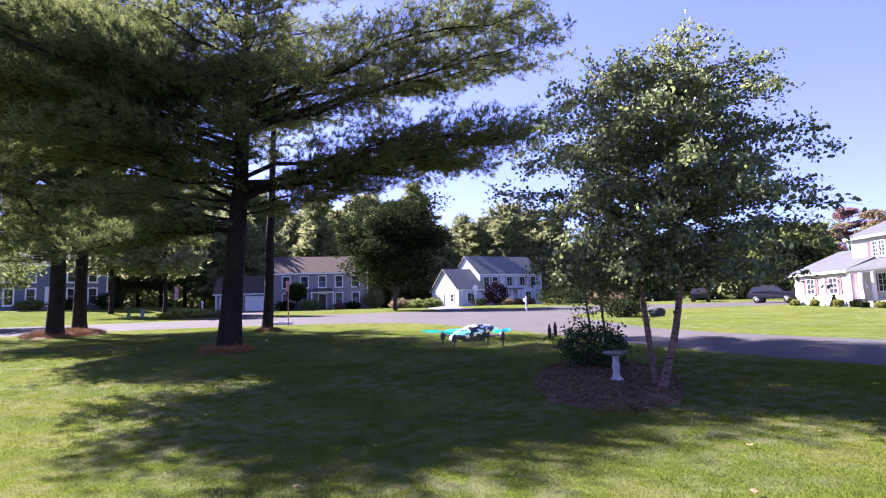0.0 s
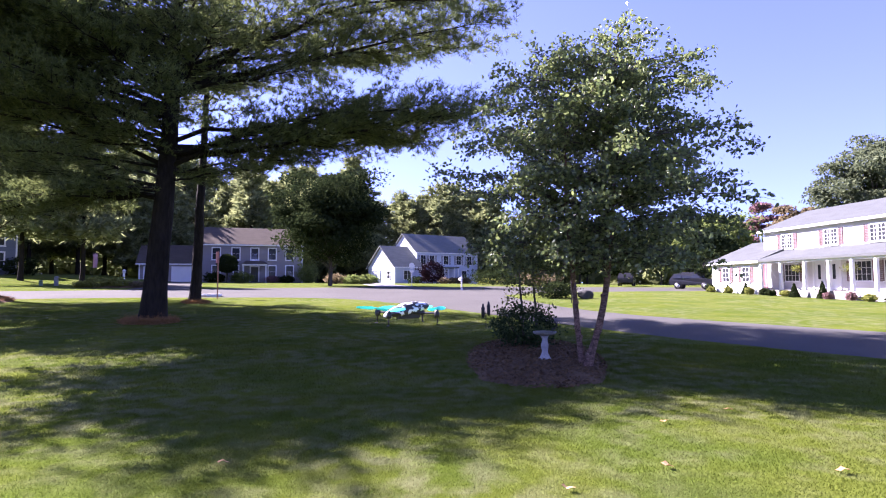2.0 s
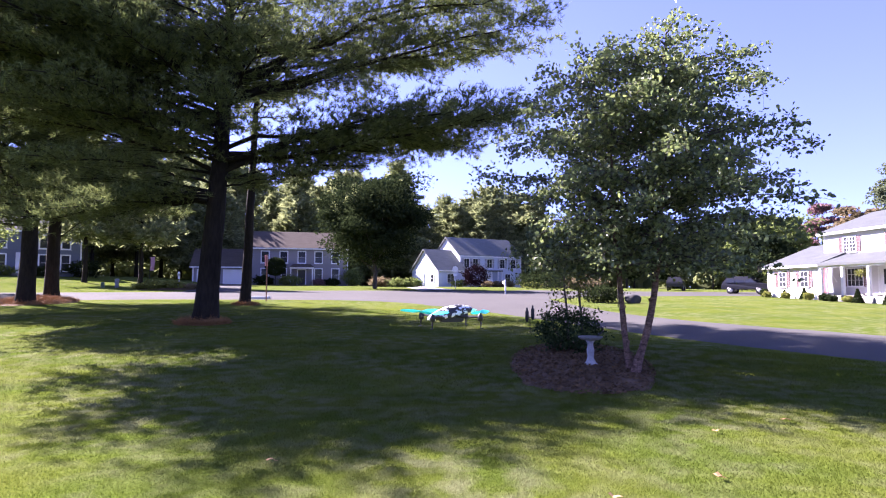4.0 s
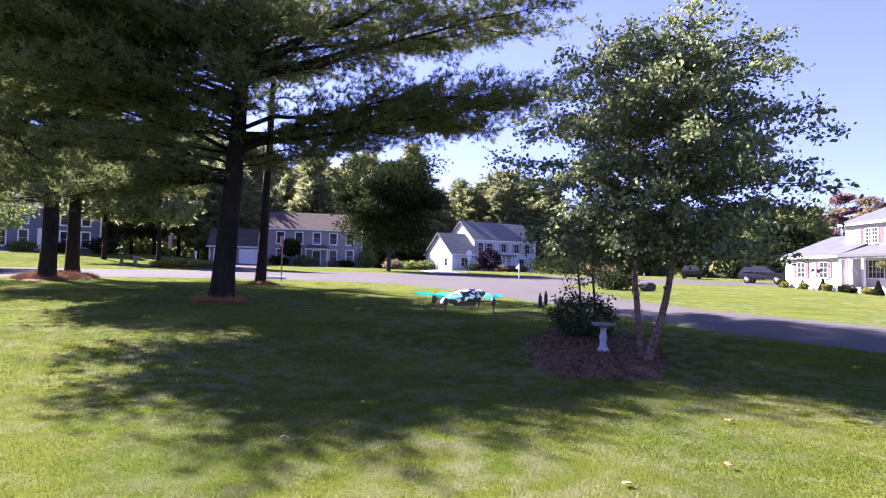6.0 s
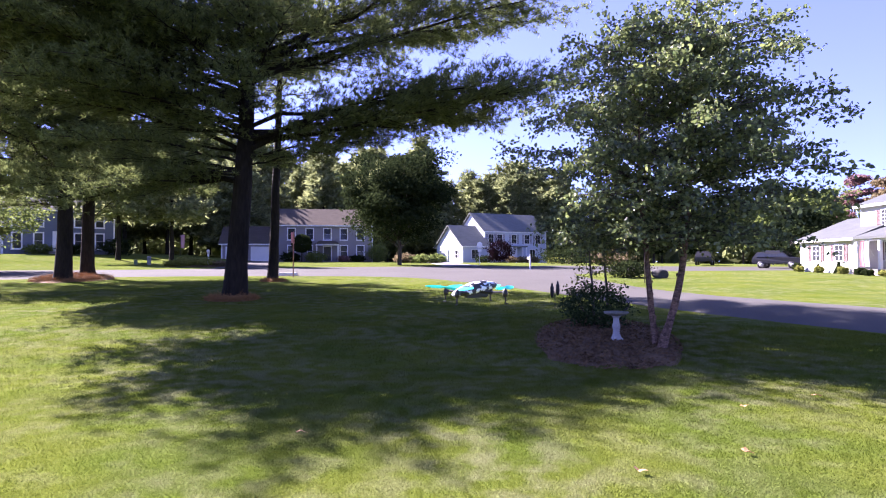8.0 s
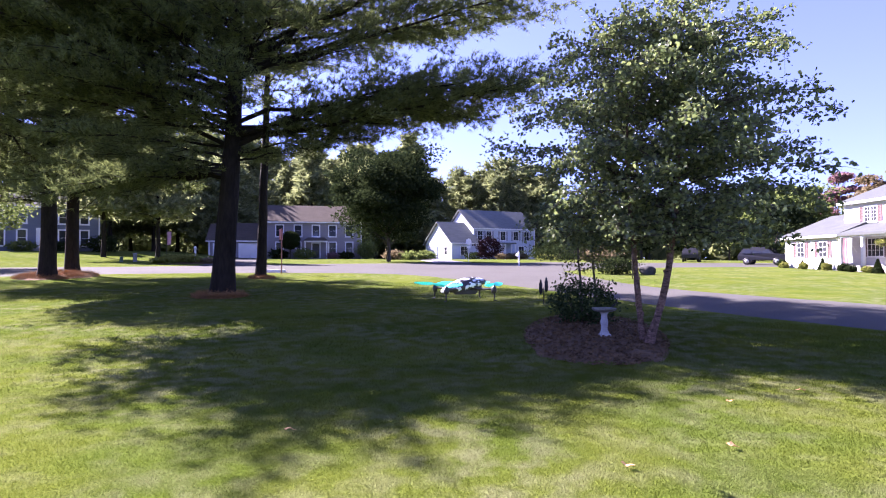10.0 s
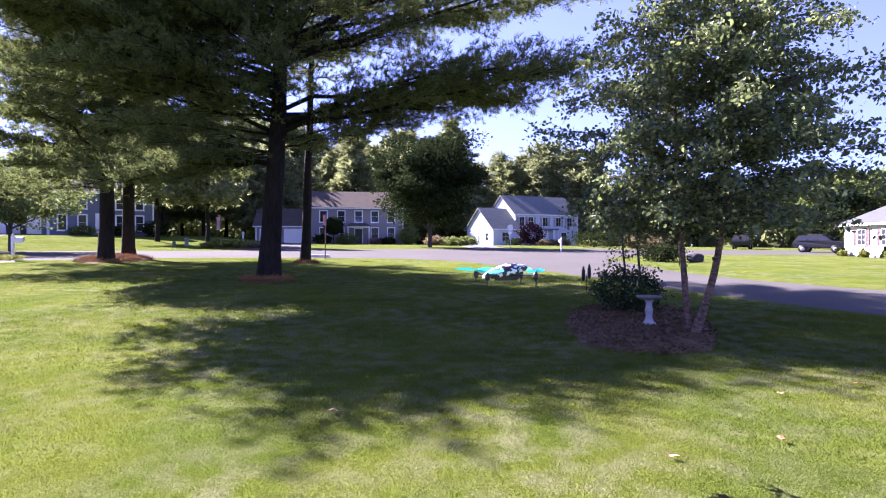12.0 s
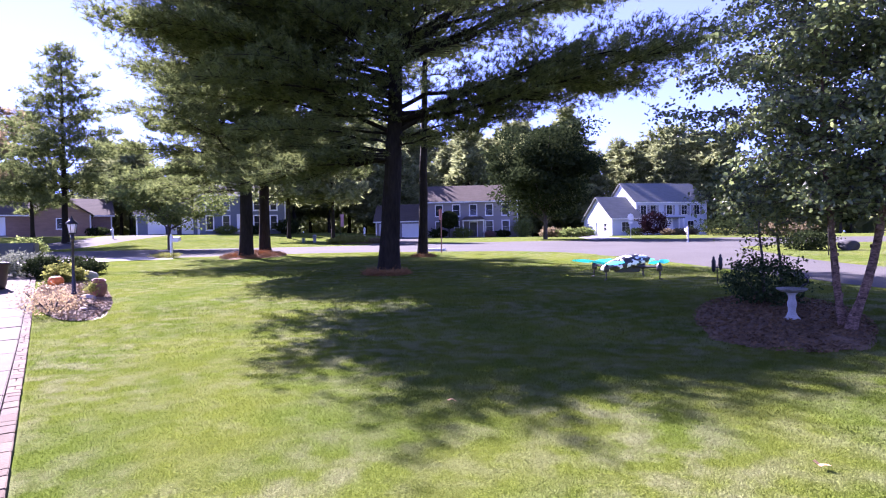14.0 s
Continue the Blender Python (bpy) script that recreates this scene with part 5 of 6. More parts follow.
pumpkin(-16.4, 13.5, 0.21, 0.05)
pot()
rock("boulder", -16.9, 15.0, 0.42, 1, "smooth greenish-grey boulder on the bark chips", material("green_stone", (0.30, 0.31, 0.25), 0.9, (0.18, 0.19, 0.15), 4.0, 25.0, 0.5), 0.03)
rock("garden_stone", -12.75, 11.35, 0.2, 9, "grey stone beside the terracotta urn", None, 0.03)
rock("garden_stone", -11.5, 10.1, 0.11, 7, "small pale stone at the edge of the bed", None, 0.02)
shrub("golden_shrub", -16.9, 14.2, 0.52, 0.66, 13, GOLD_LEAF, "golden-green feathery shrub in the garden bed", 4200, 0.1)
shrub("dark_shrub", -19.2, 17.2, 0.55, 0.55, 14, MAPLE_LEAF, "low dark green shrub behind the boulder", 1800, 0.09)
shrub("dark_shrub", -20.6, 17.9, 0.6, 0.6, 15, MAPLE_LEAF, "low dark green shrub behind the lamp post", 1800, 0.09)
shrub("gray_shrub", -20.9, 15.9, 1.0, 0.9, 16, leaf_material("gray_leaves", (0.25, 0.27, 0.2), (0.10, 0.115, 0.08), 0.3), "grey-green shrub beside the walk", 3400, 0.1)
shrub("rhododendron", -19.6, 15.7, 0.6, 0.8, 17, MAPLE_LEAF, "dark shrub at the end of the walk", 2000, 0.1)
shrub("round_bush", -29.8, 23.0, 0.85, 1.15, 18, GREEN_LEAF, "tall green bush beside the driveway", 3200, 0.14)
shrub("twiggy_shrub", -11.9, 9.7, 0.6, 0.55, 19, leaf_material("dry_leaves", (0.52, 0.42, 0.22), (0.28, 0.2, 0.11), 0.3), "low dry straw-coloured ground cover", 700, 0.06)
shrub("twiggy_shrub", -13.3, 10.6, 0.65, 0.6, 20, leaf_material("pale_dry_leaves", (0.55, 0.45, 0.28), (0.3, 0.22, 0.14), 0.3), "low dry straw-coloured ground cover", 700, 0.06)


def planter():
    t = thing("planter_box", -23.9, 17.6, None, 38, "dark planter box on a stout foot beside the walk", "planter")
    part("foot", lathe([(0.3, -0.05), (0.3, 0.06), (0.15, 0.14), (0.13, 0.5), (0.2, 0.56)], 12), BLACK_METAL, t)
    part("tub", box(-1.0, 1.0, -0.35, 0.35, 0.562, 1.15, 0.04), paint("charcoal", (0.06, 0.065, 0.075), 0.6), t)
    return t


def black_tub():
    t = thing("garden_tub", -17.75, 12.55, None, 0, "round black garden tub at the side of the walk", "tub")
    part("tub", lathe([(0.3, 0), (0.36, 0.2), (0.42, 0.75), (0.46, 0.8), (0.46, 0.86), (0.4, 0.86), (0.38, 0.7), (0.02, 0.68)], 26), BLACK_METAL, t)
    return t


planter(), black_tub()


def mailbox(x, y, turn, label, h=1.05, w=1.0, finial=True, box_mat=None):
    t = thing("mailbox", x, y, None, turn, label, "mailbox")
    part("post", box(-0.06 * w, 0.06 * w, -0.06 * w, 0.06 * w, -0.2, h + 0.14, 0.012), WHITE_PLASTIC, t)
    if finial:
        part("finial", lathe([(0.085 * w, h + 0.142), (0.085 * w, h + 0.16), (0.03, h + 0.19), (0.055, h + 0.24), (0.01, h + 0.29)], 10), WHITE_PLASTIC, t)
    part("arm", box(0.062 * w, 0.5 * w, -0.05, 0.05, h - 0.17, h - 0.1, 0.008), WHITE_PLASTIC, t)
    bm = bmesh.new()
    n, l = 10, 0.5 * w
    prof = [(-0.09, 0), (0.09, 0)] + [(0.09 * math.cos(a), 0.13 + 0.09 * math.sin(a)) for a in np.linspace(0, math.pi, n)]
    rows = [[bm.verts.new((0.075 * w + k * l, p[0], h - 0.098 + p[1])) for p in prof] for k in (0, 1)]
    for i in range(len(prof)):
        j = (i + 1) % len(prof)
        bm.faces.new((rows[0][i], rows[0][j], rows[1][j], rows[1][i]))
    bm.faces.new(rows[0]), bm.faces.new(rows[1])
    bmesh.ops.recalc_face_normals(bm, faces=bm.faces)
    case = part("case", bm, box_mat or WHITE_PLASTIC, t)
    part("flag", box(0.2 * w, 0.23 * w, -0.11, -0.092, h + 0.02, h + 0.16), paint("red_flag", (0.5, 0.04, 0.04)), case, "small red signal flag")
    return t


mailbox(-23.1, 25.9, 0, "white mailbox on a white post among low flowers")
shrub("flower_clump", -23.3, 25.7, 0.75, 0.3, 22, GOLD_LEAF, "low yellow-green flowers round the mailbox post", 1500, 0.07)
mailbox(6.3, 48.6, 100, "white mailbox on a white post at the road", 1.0)
mailbox(-47.1, 45.0, 150, "pale mailbox on a low post beside the far road", 0.9)


# ---- signs and posts by the road ----
def round_sign():
    t = thing("road_sign", 2.7, 65.9, None, 8, "back of a pale road sign on a thin steel post", "sign")
    part("post", box(-0.035, 0.035, -0.03, 0.03, -0.3, 2.55), STEEL, t)
    part("plate", lathe([(0.4, -0.008), (0.4, 0.008)], 8), WHITE_PLASTIC, t).matrix_basis = pose(0, -0.04, 2.3, 90, 0, 22.5)
    part("lower_plate", box(-0.24, 0.24, -0.05, -0.034, 1.55, 1.82), WHITE_PLASTIC, t)
    return t


def edge_sign():
    t = thing("street_sign", -9.3, 32.0, None, 90, "thin rusty sign post seen from its edge", "sign")
    part("post", box(-0.03, 0.03, -0.025, 0.025, -0.3, 2.6), RUST_METAL, t)
    part("plate", box(-0.3, 0.3, 0.027, 0.042, 1.95, 2.55, 0.005), paint("faded_red", (0.5, 0.2, 0.2)), t)
    return t


round_sign(), edge_sign()
plate = part("utility_cover", box(-0.55, 0.55, -0.35, 0.35, 0.0, 0.16, 0.03), WHITE_PLASTIC, None)
plate.matrix_basis = pose(-10.3, 34.3, gz(-10.3, 34.3), 0, 0, 10)
tagged(plate, "low pale utility cover at the road edge", "utility box")
for x, y, h in ((9.47, 28.7, 1.5), (12.5, 54.7, 1.6)):
    t = thing("marker_stake", x, y, None, 0, "thin brown marker stake in the lawn", "stake", "stakes by the road")
    part("stake", lathe([(0.025, -0.2), (0.025, h), (0.01, h + 0.05)], 8), DARK_BARK, t)
rock("boulder", 12.0, 33.7, 0.6, 3, "dark rounded boulder on the lawn corner", material("dark_stone", (0.06, 0.06, 0.055), 0.9, (0.03, 0.03, 0.03), 4.0, 20.0, 0.6), 0, 0.62)
shrub("low_bush", 10.2, 33.8, 1.2, 1.0, 24, MAPLE_LEAF, "dark spreading bush on the lawn corner", 3000, 0.13)
for x, y, w, h, tone in ((-29.9, 52.0, 0.26, 0.5, (0.10, 0.16, 0.10)), (-29.3, 53.2, 0.3, 0.85, (0.22, 0.23, 0.22))):
    t = thing("utility_pedestal", x, y, None, 20, "small painted metal utility pedestal on the far lawn", "utility box", "pedestals on the far lawn")
    part("body", box(-w / 2, w / 2, -w / 2, w / 2, -0.1, h * 0.8, 0.02), paint("pedestal_paint", tone), t)
    part("cap", lathe([(w * 0.66, h * 0.802), (w * 0.66, h * 0.92), (w * 0.3, h)], 12), paint("pedestal_cap", tone), t)


def trash_bin(x, y, turn):
    t = thing("trash_bin", x, y, None, turn, "dark wheeled trash bin standing beside the garage", "trash bin", "bins beside the garage")
    bm = box(-0.27, 0.27, -0.3, 0.3, 0.06, 0.95, 0.02)
    for v in bm.verts:
        k = 0.82 + 0.18 * v.co.z
        v.co.x, v.co.y = v.co.x * k, v.co.y * k
    part("body", bm, BLACK_METAL, t)
    part("lid", box(-0.29, 0.29, -0.33, 0.32, 0.955, 1.02, 0.02), BLACK_METAL, t)
    for sx in (-0.2, 0.2):
        wheel = part("wheel", lathe([(0.04, -0.03), (0.11, -0.03), (0.11, 0.03), (0.04, 0.03)], 14), BLACK_METAL, t)
        wheel.matrix_basis = pose(sx, 0.3, 0.11, 0, 90, 0)


trash_bin(-49.6, 57.0, 35), trash_bin(-50.6, 56.3, 32)
t = thing("garden_flag", -27.3, 55.2, None, -15, "faded pink banner hanging from a thin pole by a pine", "flag")
part("pole", lathe([(0.025, -0.2), (0.02, 3.1), (0.03, 3.15)], 8), BLACK_METAL, t)
cloth = bmesh.new()
grid = [[cloth.verts.new((0.03 + 0.55 * u * (1 - 0.25 * w), 0.05 * math.sin(5 * u + 3 * w) + e, 3.0 - 1.3 * w)) for e in (0, 0.012)] for u in np.linspace(0, 1, 6) for w in np.linspace(0, 1, 5)]
for a in range(5):
    for b in range(4):
        q = [a * 5 + b, (a + 1) * 5 + b, (a + 1) * 5 + b + 1, a * 5 + b + 1]
        cloth.faces.new([grid[k][0] for k in q]), cloth.faces.new([grid[k][1] for k in reversed(q)])
part("banner", cloth, paint("pink_cloth", (0.45, 0.25, 0.28), 0.9), t)
for i, (x, y, r, h, m) in enumerate([(-24.4, 50.2, 0.9, 0.85, GOLD_LEAF), (-23.0, 50.9, 1.0, 0.85, GOLD_LEAF), (-21.5, 51.2, 0.8, 0.5, RUST_LEAF), (-25.6, 50.4, 0.7, 0.55, GOLD_LEAF)]):
    shrub("bed_plant", x, y, r, h, 30 + i, m, "leafy clump in a bed at the driveway corner", 1200, 0.18, "plant", "plants in the corner bed")
mound("corner_bed", -23.6, 50.8, 2.9, 1.1, 5, 0.15, MULCH, DARK_CHIPS, "dark mulch bed at the driveway corner", "garden bed", 8, 300, 0.12)
t = thing("yard_post", -22.9, 51.6, None, 0, "short white lamp post among the bed plants", "post")
part("post", box(-0.07, 0.07, -0.07, 0.07, -0.2, 1.25, 0.01), WHITE_PLASTIC, t)
part("cap", lathe([(0.14, 1.252), (0.13, 1.42), (0.17, 1.44), (0.02, 1.58)], 8), WHITE_PLASTIC, t)

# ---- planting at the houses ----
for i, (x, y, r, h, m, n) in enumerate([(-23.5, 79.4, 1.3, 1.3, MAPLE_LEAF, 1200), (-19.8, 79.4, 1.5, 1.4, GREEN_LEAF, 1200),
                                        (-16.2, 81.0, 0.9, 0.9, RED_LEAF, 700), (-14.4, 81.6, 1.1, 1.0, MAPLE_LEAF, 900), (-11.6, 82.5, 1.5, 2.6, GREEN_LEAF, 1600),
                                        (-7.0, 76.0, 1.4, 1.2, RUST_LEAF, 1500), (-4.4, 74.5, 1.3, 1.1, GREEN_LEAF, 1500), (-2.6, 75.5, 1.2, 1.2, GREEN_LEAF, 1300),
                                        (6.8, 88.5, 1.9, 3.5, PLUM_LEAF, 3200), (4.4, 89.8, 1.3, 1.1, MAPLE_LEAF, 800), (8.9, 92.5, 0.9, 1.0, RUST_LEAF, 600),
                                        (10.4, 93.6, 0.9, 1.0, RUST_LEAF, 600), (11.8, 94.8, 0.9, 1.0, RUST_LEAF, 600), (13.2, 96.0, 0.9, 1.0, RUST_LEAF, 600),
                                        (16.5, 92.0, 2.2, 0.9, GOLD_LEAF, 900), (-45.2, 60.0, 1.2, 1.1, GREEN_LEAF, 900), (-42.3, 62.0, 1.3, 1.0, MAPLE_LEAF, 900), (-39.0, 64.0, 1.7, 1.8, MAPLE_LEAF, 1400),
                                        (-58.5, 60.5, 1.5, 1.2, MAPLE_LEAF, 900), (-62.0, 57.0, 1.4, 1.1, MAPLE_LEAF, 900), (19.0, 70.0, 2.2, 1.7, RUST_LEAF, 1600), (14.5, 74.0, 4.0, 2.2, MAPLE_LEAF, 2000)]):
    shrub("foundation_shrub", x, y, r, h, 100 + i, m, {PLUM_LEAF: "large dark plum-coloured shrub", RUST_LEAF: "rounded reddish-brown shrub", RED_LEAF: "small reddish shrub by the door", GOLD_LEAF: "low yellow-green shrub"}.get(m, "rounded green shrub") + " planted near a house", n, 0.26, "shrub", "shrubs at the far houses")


def ball_tree():
    """A clipped ball on a bare stem."""
    rng = np.random.default_rng(61)
    t = thing("topiary_tree", -21.6, 78.4, None, 0, "small dark tree clipped into a ball on a bare stem", "tree")
    part("trunk", lathe([(0.11, -0.2), (0.09, 0.2), (0.075, 1.6), (0.05, 2.4)], 9), DARK_BARK, t)
    q = rng.normal(size=(5200, 3))
    q /= np.linalg.norm(q, axis=1, keepdims=True)
    lump = 1 + 0.05 * np.sin(q[:, :1] * 7) * np.sin(q[:, 2:] * 6)
    q = q * lump * rng.uniform(0.75, 1.0, (5200, 1)) * (1.4, 1.4, 1.3) + (0, 0, 2.55)
    part("crown", fast_mesh("crown", *leaf_cloud(rng, q, rng.uniform(0.14, 0.26, 5200)), MAPLE_LEAF), None, t, "dense dark clipped foliage")["kind"] = "stuff"
    return t


ball_tree()
for i, (y, kind, h) in enumerate([(45.8, 0, 1.0), (45.0, 2, 0.7), (43.2, 1, 0.9), (42.6, 2, 0.7), (40.9, 1, 1.2), (40.0, 2, 0.8), (38.8, 0, 0.7), (37.6, 0, 0.6), (36.6, 2, 0.6), (35.3, 1, 1.3), (33.2, 1, 1.6), (32.4, 3, 0.6), (31.0, 3, 0.7), (29.4, 2, 0.6), (28.2, 0, 0.7)]):
    m = (MAPLE_LEAF, MAPLE_LEAF, GOLD_LEAF, RED_LEAF)[kind]
    shrub("porch_shrub", 27.2 - 0.3 * (i % 2), y, 0.24 if kind == 3 else 0.31, 0.66 * h, 140 + i, m, ("low dull green shrub", "clipped cone-shaped evergreen", "yellow-green low shrub", "small reddish shrub")[kind] + " before the white house", 1300, 0.12, "shrub", "shrubs before the porch", kind == 1)


def flag():
    t = thing("porch_flag", 27.5, 37.9, gz(27.5, 37.9) + 0.3, -90, "faded red and white striped flag hanging from a porch pole", "flag")
    part("pole", fast_mesh("pole", *tube([(0, 0, 1.0), (0.1, -0.7, 2.0)], [0.02, 0.015], 6), WHITE_TRIM), None, t)
    for i in range(6):
        xs = np.linspace(-0.36 + 0.12 * i, -0.36 + 0.12 * (i + 1), 3)
        bm = bmesh.new()
        cols = [[bm.verts.new((x + 0.05 * math.sin(z * 4), -0.62 + 0.05 * math.sin(x * 20), z)) for z in np.linspace(0.3, 1.95, 6)] for x in xs]
        back = [[bm.verts.new((v.co.x, v.co.y + 0.012, v.co.z)) for v in c] for c in cols]
        for a in range(2):
            for b in range(5):
                bm.faces.new((cols[a][b], cols[a + 1][b], cols[a + 1][b + 1], cols[a][b + 1]))
                bm.faces.new((back[a][b], back[a][b + 1], back[a + 1][b + 1], back[a + 1][b]))
        part("stripe", bm, paint("flag_red", (0.45, 0.16, 0.17), 0.9) if i % 2 == 0 else WHITE_TRIM, t)
    return t


def hanging_basket(y):
    t = thing("hanging_basket", 27.95, y, gz(27.8, y) + 1.7, 0, "hanging flower basket under the porch roof", "basket", "porch baskets")
    part("bowl", lathe([(0.08, 0), (0.17, 0.12), (0.2, 0.2), (0.02, 0.19)], 14), DARK_BARK, t)
    part("cord", lathe([(0.006, 0.19), (0.006, 0.75)], 5), BLACK_METAL, t)
    rng = np.random.default_rng(int(y))
    q = rng.normal(size=(350, 3)) * (0.2, 0.2, 0.13) + (0, 0, 0.24)
    part("flowers", fast_mesh("flowers", *leaf_cloud(rng, q, np.full(350, 0.09)), GOLD_LEAF), None, t)["kind"] = "stuff"
    return t


flag(), hanging_basket(36.2), hanging_basket(31.8)


# ---- cars ----
def car(x, y, turn, colour, label, tall=1.75, length=4.7):
    t = thing("suv", x, y, None, turn, label, "car")
    side = [(-2.3, 0.45), (2.25, 0.45), (2.3, 0.75), (2.2, 0.98), (1.15, 1.08), (0.35, tall - 0.04), (-1.7, tall), (-2.2, 1.15), (-2.32, 0.9)]
    k = length / 4.7
    bm = bmesh.new()
    rows = []
    for yy, inset in ((-0.92, 0.0), (0.92, 0.0)):
        rows.append([bm.verts.new((px * k, yy * (0.84 if pz > 1.3 else 1.0), pz)) for px, pz in side])
    n = len(side)
    for i in range(n):
        bm.faces.new((rows[0][i], rows[0][(i + 1) % n], rows[1][(i + 1) % n], rows[1][i]))
    bm.faces.new(rows[0]), bm.faces.new(rows[1])
    bmesh.ops.recalc_face_normals(bm, faces=bm.faces)
    bmesh.ops.bevel(bm, geom=list(bm.edges), offset=0.06, segments=2, affect="EDGES")
    body = part("body", bm, colour, t)
    for s in (-1, 1):
        for x0, x1, top0, top1 in ((-1.9, -1.0, -1.55, -1.0), (-0.92, -0.05, -0.92, -0.05), (0.03, 0.95, 0.03, 0.42)):
            b = bmesh.new()
            yb, yt = 0.925 * s, 0.80 * s
            p = [b.verts.new(q) for q in ((x0 * k, yb, 1.12), (x1 * k, yb, 1.12), (top1 * k, yt, tall - 0.17), (top0 * k, yt, tall - 0.17))]
            q = [b.verts.new((w.co.x, w.co.y - 0.05 * s, w.co.z)) for w in p]
            b.faces.new(p), b.faces.new(q)
            for i in range(4):
                b.faces.new((p[i], p[(i + 1) % 4], q[(i + 1) % 4], q[i]))
            bmesh.ops.recalc_face_normals(b, faces=b.faces)
            part("side_window", b, DARK_GLASS, body)
        part("headlight", box(2.14 * k, 2.3 * k, s * 0.55, s * 0.85, 0.76, 0.9, 0.03), STEEL, body)
        for wx in (-1.4, 1.4):
            m = pose(wx * k, s * 0.82, 0.36, 90, 0, 0)
            wheel = part("wheel", lathe([(0.2, -0.11), (0.34, -0.11), (0.36, -0.07), (0.36, 0.07), (0.34, 0.11), (0.2, 0.11)], 22), BLACK_METAL, t)
            wheel.matrix_basis = m
            part("rim", lathe([(0.05, -0.125), (0.19, -0.115), (0.2, 0.115), (0.05, 0.125)], 14), STEEL, wheel)
    part("windscreen", fast_mesh("windscreen", [(1.16 * k, -0.75, 1.1), (1.16 * k, 0.75, 1.1), (0.44 * k, 0.68, tall - 0.1), (0.44 * k, -0.68, tall - 0.1), (1.2 * k, -0.75, 1.12), (1.2 * k, 0.75, 1.12), (0.48 * k, 0.68, tall - 0.08), (0.48 * k, -0.68, tall - 0.08)],
                                 [(0, 1, 2, 3), (4, 5, 6, 7), (0, 1, 5, 4), (2, 3, 7, 6)], DARK_GLASS), None, body)
    return t


car(30.6, 54.4, 318, paint("dark_blue_paint", (0.006, 0.007, 0.013), 0.45), "dark blue sport utility vehicle parked beside the white house", 1.75, 4.3)
car(29.9, 68.8, 62, paint("black_paint_car", (0.008, 0.008, 0.01), 0.45), "dark car parked on the far drive", 1.65)


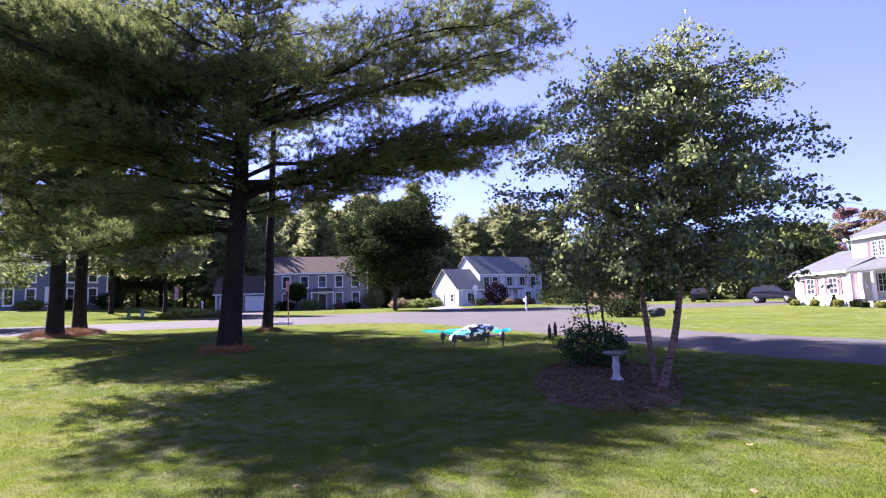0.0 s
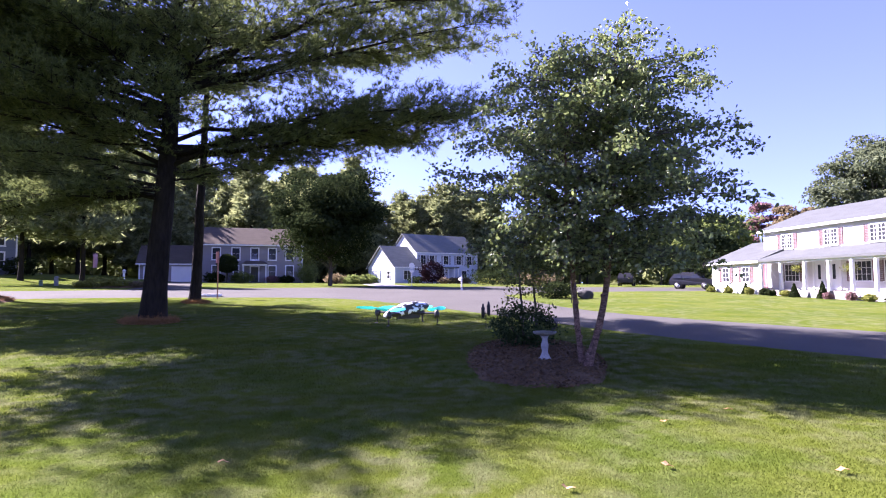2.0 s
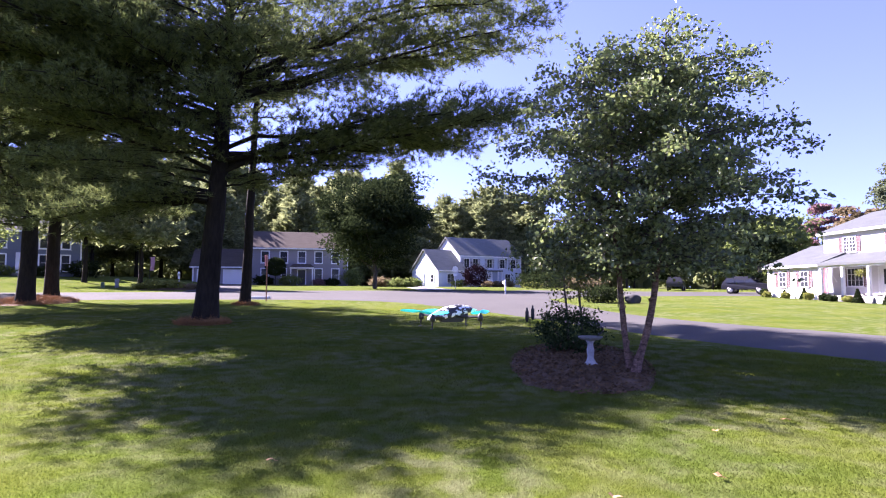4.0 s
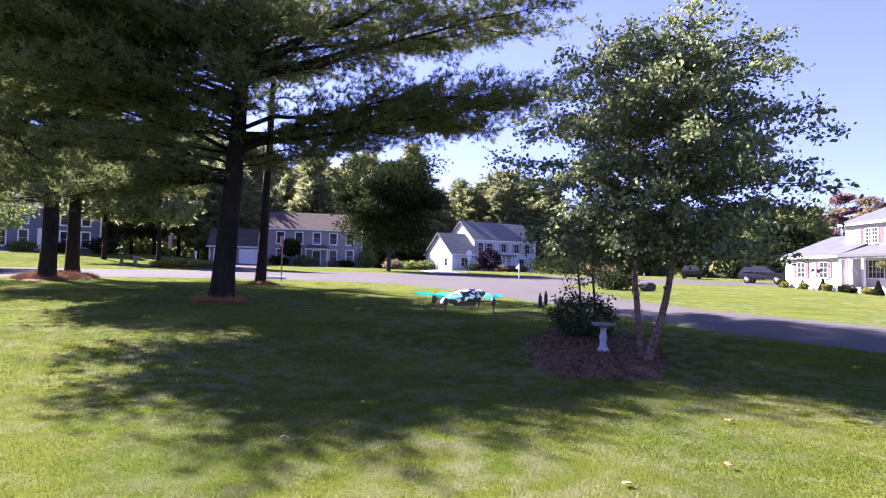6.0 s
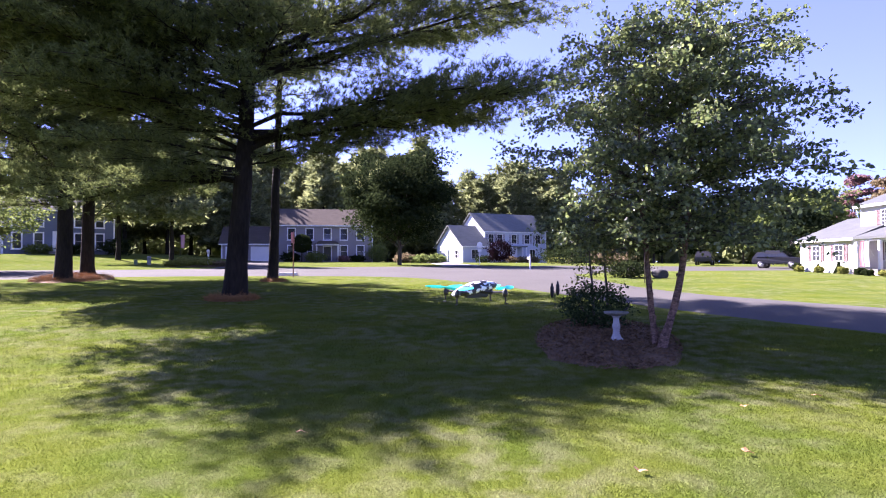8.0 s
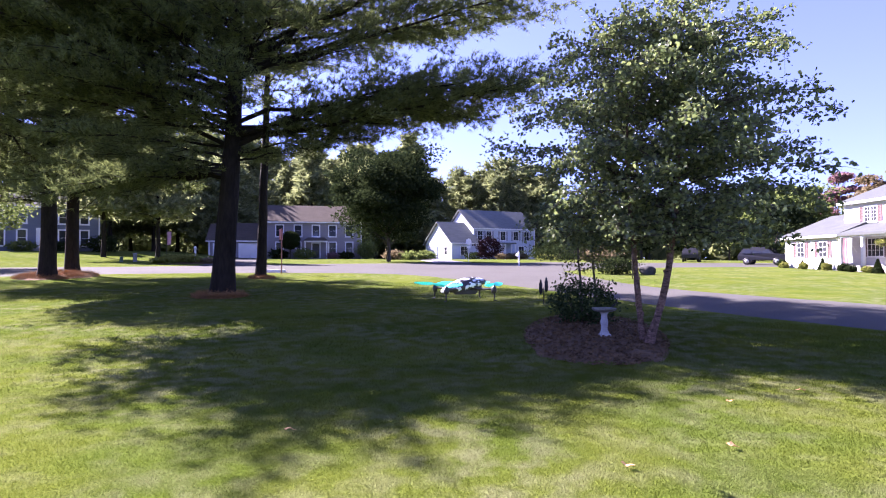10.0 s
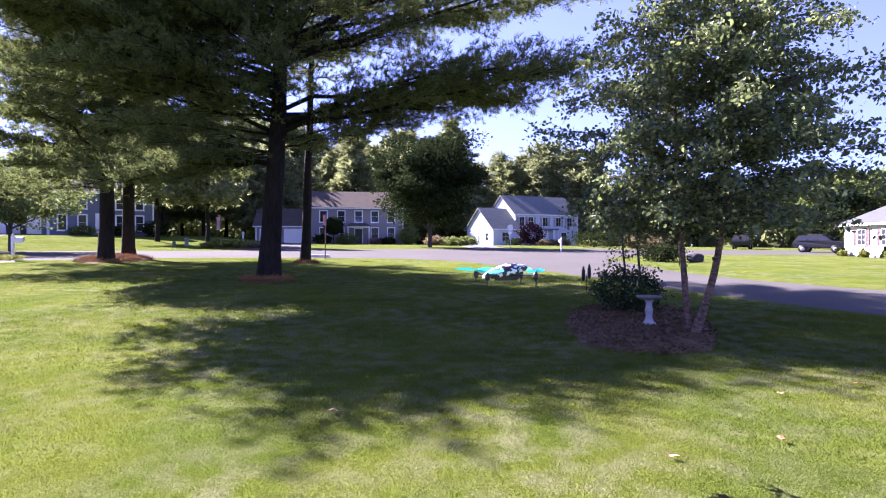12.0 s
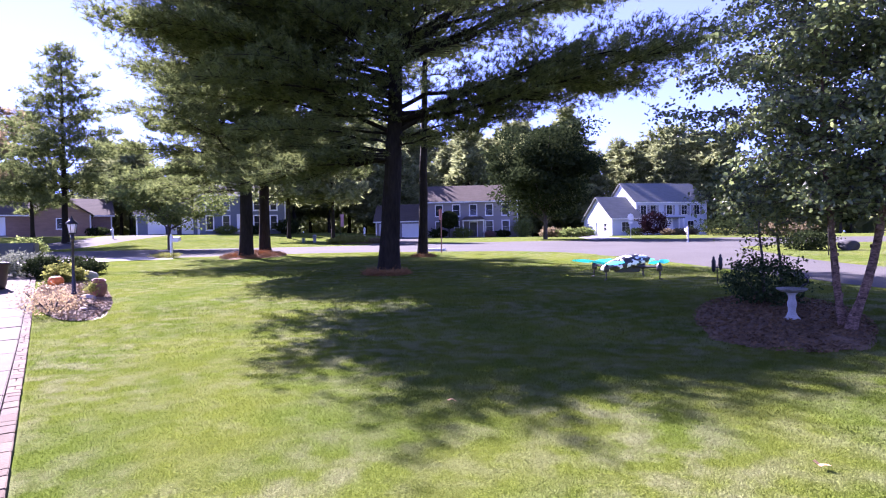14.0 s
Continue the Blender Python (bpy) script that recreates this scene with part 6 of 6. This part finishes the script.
# ---- the flying model ----
def drone():
    t = thing("drone", 0.15, 4.75, 1.36, 14, "toy quadcopter with black and white hull and teal rotors, hovering", "drone")
    hull = bmesh.new()
    bmesh.ops.create_uvsphere(hull, u_segments=28, v_segments=14, radius=1)
    for w in hull.verts:
        w.co = Vector((w.co.x * 0.2, w.co.y * 0.08 * (1 - 0.25 * w.co.x), max(w.co.z, -0.35) * 0.07 * (1 - 0.3 * w.co.x**2) + 0.06 + 0.04 * w.co.x))
    for f in hull.faces:
        f.smooth = True
    m = material("camouflage", (0.72, 0.74, 0.75), 0.4, (0.02, 0.02, 0.022), 26.0, 30.0, 0.0)
    ramp = next(n for n in m.node_tree.nodes if n.type == "VALTORGB")
    ramp.color_ramp.elements[0].position, ramp.color_ramp.elements[1].position = 0.52, 0.53
    body = part("hull", hull, m, t, "black and white camouflage foam hull")
    part("battery", box(-0.09, 0.11, -0.04, 0.04, -0.005, 0.045, 0.01), BLACK_METAL, body)
    for sx in (-1, 1):
        for sy in (-1, 1):
            ex, ey = 0.2 * sx, 0.2 * sy
            arm = part("arm", fast_mesh("arm", *tube([(0.05 * sx, 0.03 * sy, 0.04), (ex, ey, 0.045)], [0.011, 0.009], 8), BLACK_METAL), None, t)
            part("motor", lathe([(0.02, 0.01), (0.022, 0.03), (0.022, 0.055), (0.012, 0.065), (0.01, 0.075)], 12, ex, ey), BLACK_METAL, arm)
            part("skid", fast_mesh("skid", *tube([(ex, ey, 0.03), (ex * 1.02, ey * 1.02, -0.02), (ex * 1.0, ey * 1.0, -0.045), (ex * 1.1, ey * 1.08, -0.048)], [0.008, 0.007, 0.006, 0.006], 6), BLACK_METAL), None, arm)
            a0 = radians(20 + 55 * sx + 25 * sy)
            for half in (0, math.pi):
                b = bmesh.new()
                c, s = math.cos(a0 + half), math.sin(a0 + half)
                top, low = [], []
                for d, wd, tw in ((0.012, 0.016, 0.005), (0.055, 0.042, 0.013), (0.12, 0.046, 0.011), (0.165, 0.034, 0.006), (0.18, 0.014, 0.002)):
                    for sgn in (-1, 1):
                        p = Vector((ex + c * d - s * wd / 2 * sgn, ey + s * d + c * wd / 2 * sgn, 0.078 + tw * sgn + d * 0.06))
                        top.append(b.verts.new(p))
                        low.append(b.verts.new(p - Vector((0, 0, 0.003))))
                for i in range(0, 8, 2):
                    b.faces.new((top[i], top[i + 1], top[i + 3], top[i + 2]))
                    b.faces.new((low[i], low[i + 2], low[i + 3], low[i + 1]))
                    b.faces.new((top[i], top[i + 2], low[i + 2], low[i]))
                    b.faces.new((top[i + 1], low[i + 1], low[i + 3], top[i + 3]))
                bmesh.ops.recalc_face_normals(b, faces=b.faces)
                part("rotor_blade", b, TEAL, arm, "teal plastic rotor blade")
    return t


drone()

# ---- fallen leaves ----
DRY_LEAF = material("fallen_leaf", (0.50, 0.30, 0.14), 0.8, (0.32, 0.17, 0.07), 8.0, 40.0, 0.2)
rng2 = np.random.default_rng(91)
for x, y in ((2.45, 4.9), (1.4, 4.45), (3.9, 4.6), (0.9, 3.6), (3.2, 6.4), (-1.5, 5.4), (4.3, 6.9)):
    bm = bmesh.new()
    ring = [bm.verts.new((0.05 * r * math.cos(a), 0.04 * r * math.sin(a), 0.055 + 0.012 * math.sin(2 * a + x))) for a, r in zip(np.arange(10) * math.tau / 10, (1.3, 0.7, 1.0, 0.6, 1.1, 0.7, 1.1, 0.6, 1.0, 0.7))]
    bm.faces.new(ring)
    bmesh.ops.triangulate(bm, faces=bm.faces)
    bmesh.ops.solidify(bm, geom=bm.faces[:], thickness=0.002)
    ob = part("fallen_leaf", bm, DRY_LEAF, None)
    ob.matrix_basis = pose(x, y, gz(x, y) - 0.01, rng2.uniform(-12, 12), rng2.uniform(-12, 12), rng2.uniform(0, 360))
    tagged(ob, "dry brown leaf fallen on the grass", "leaf", "fallen leaves")
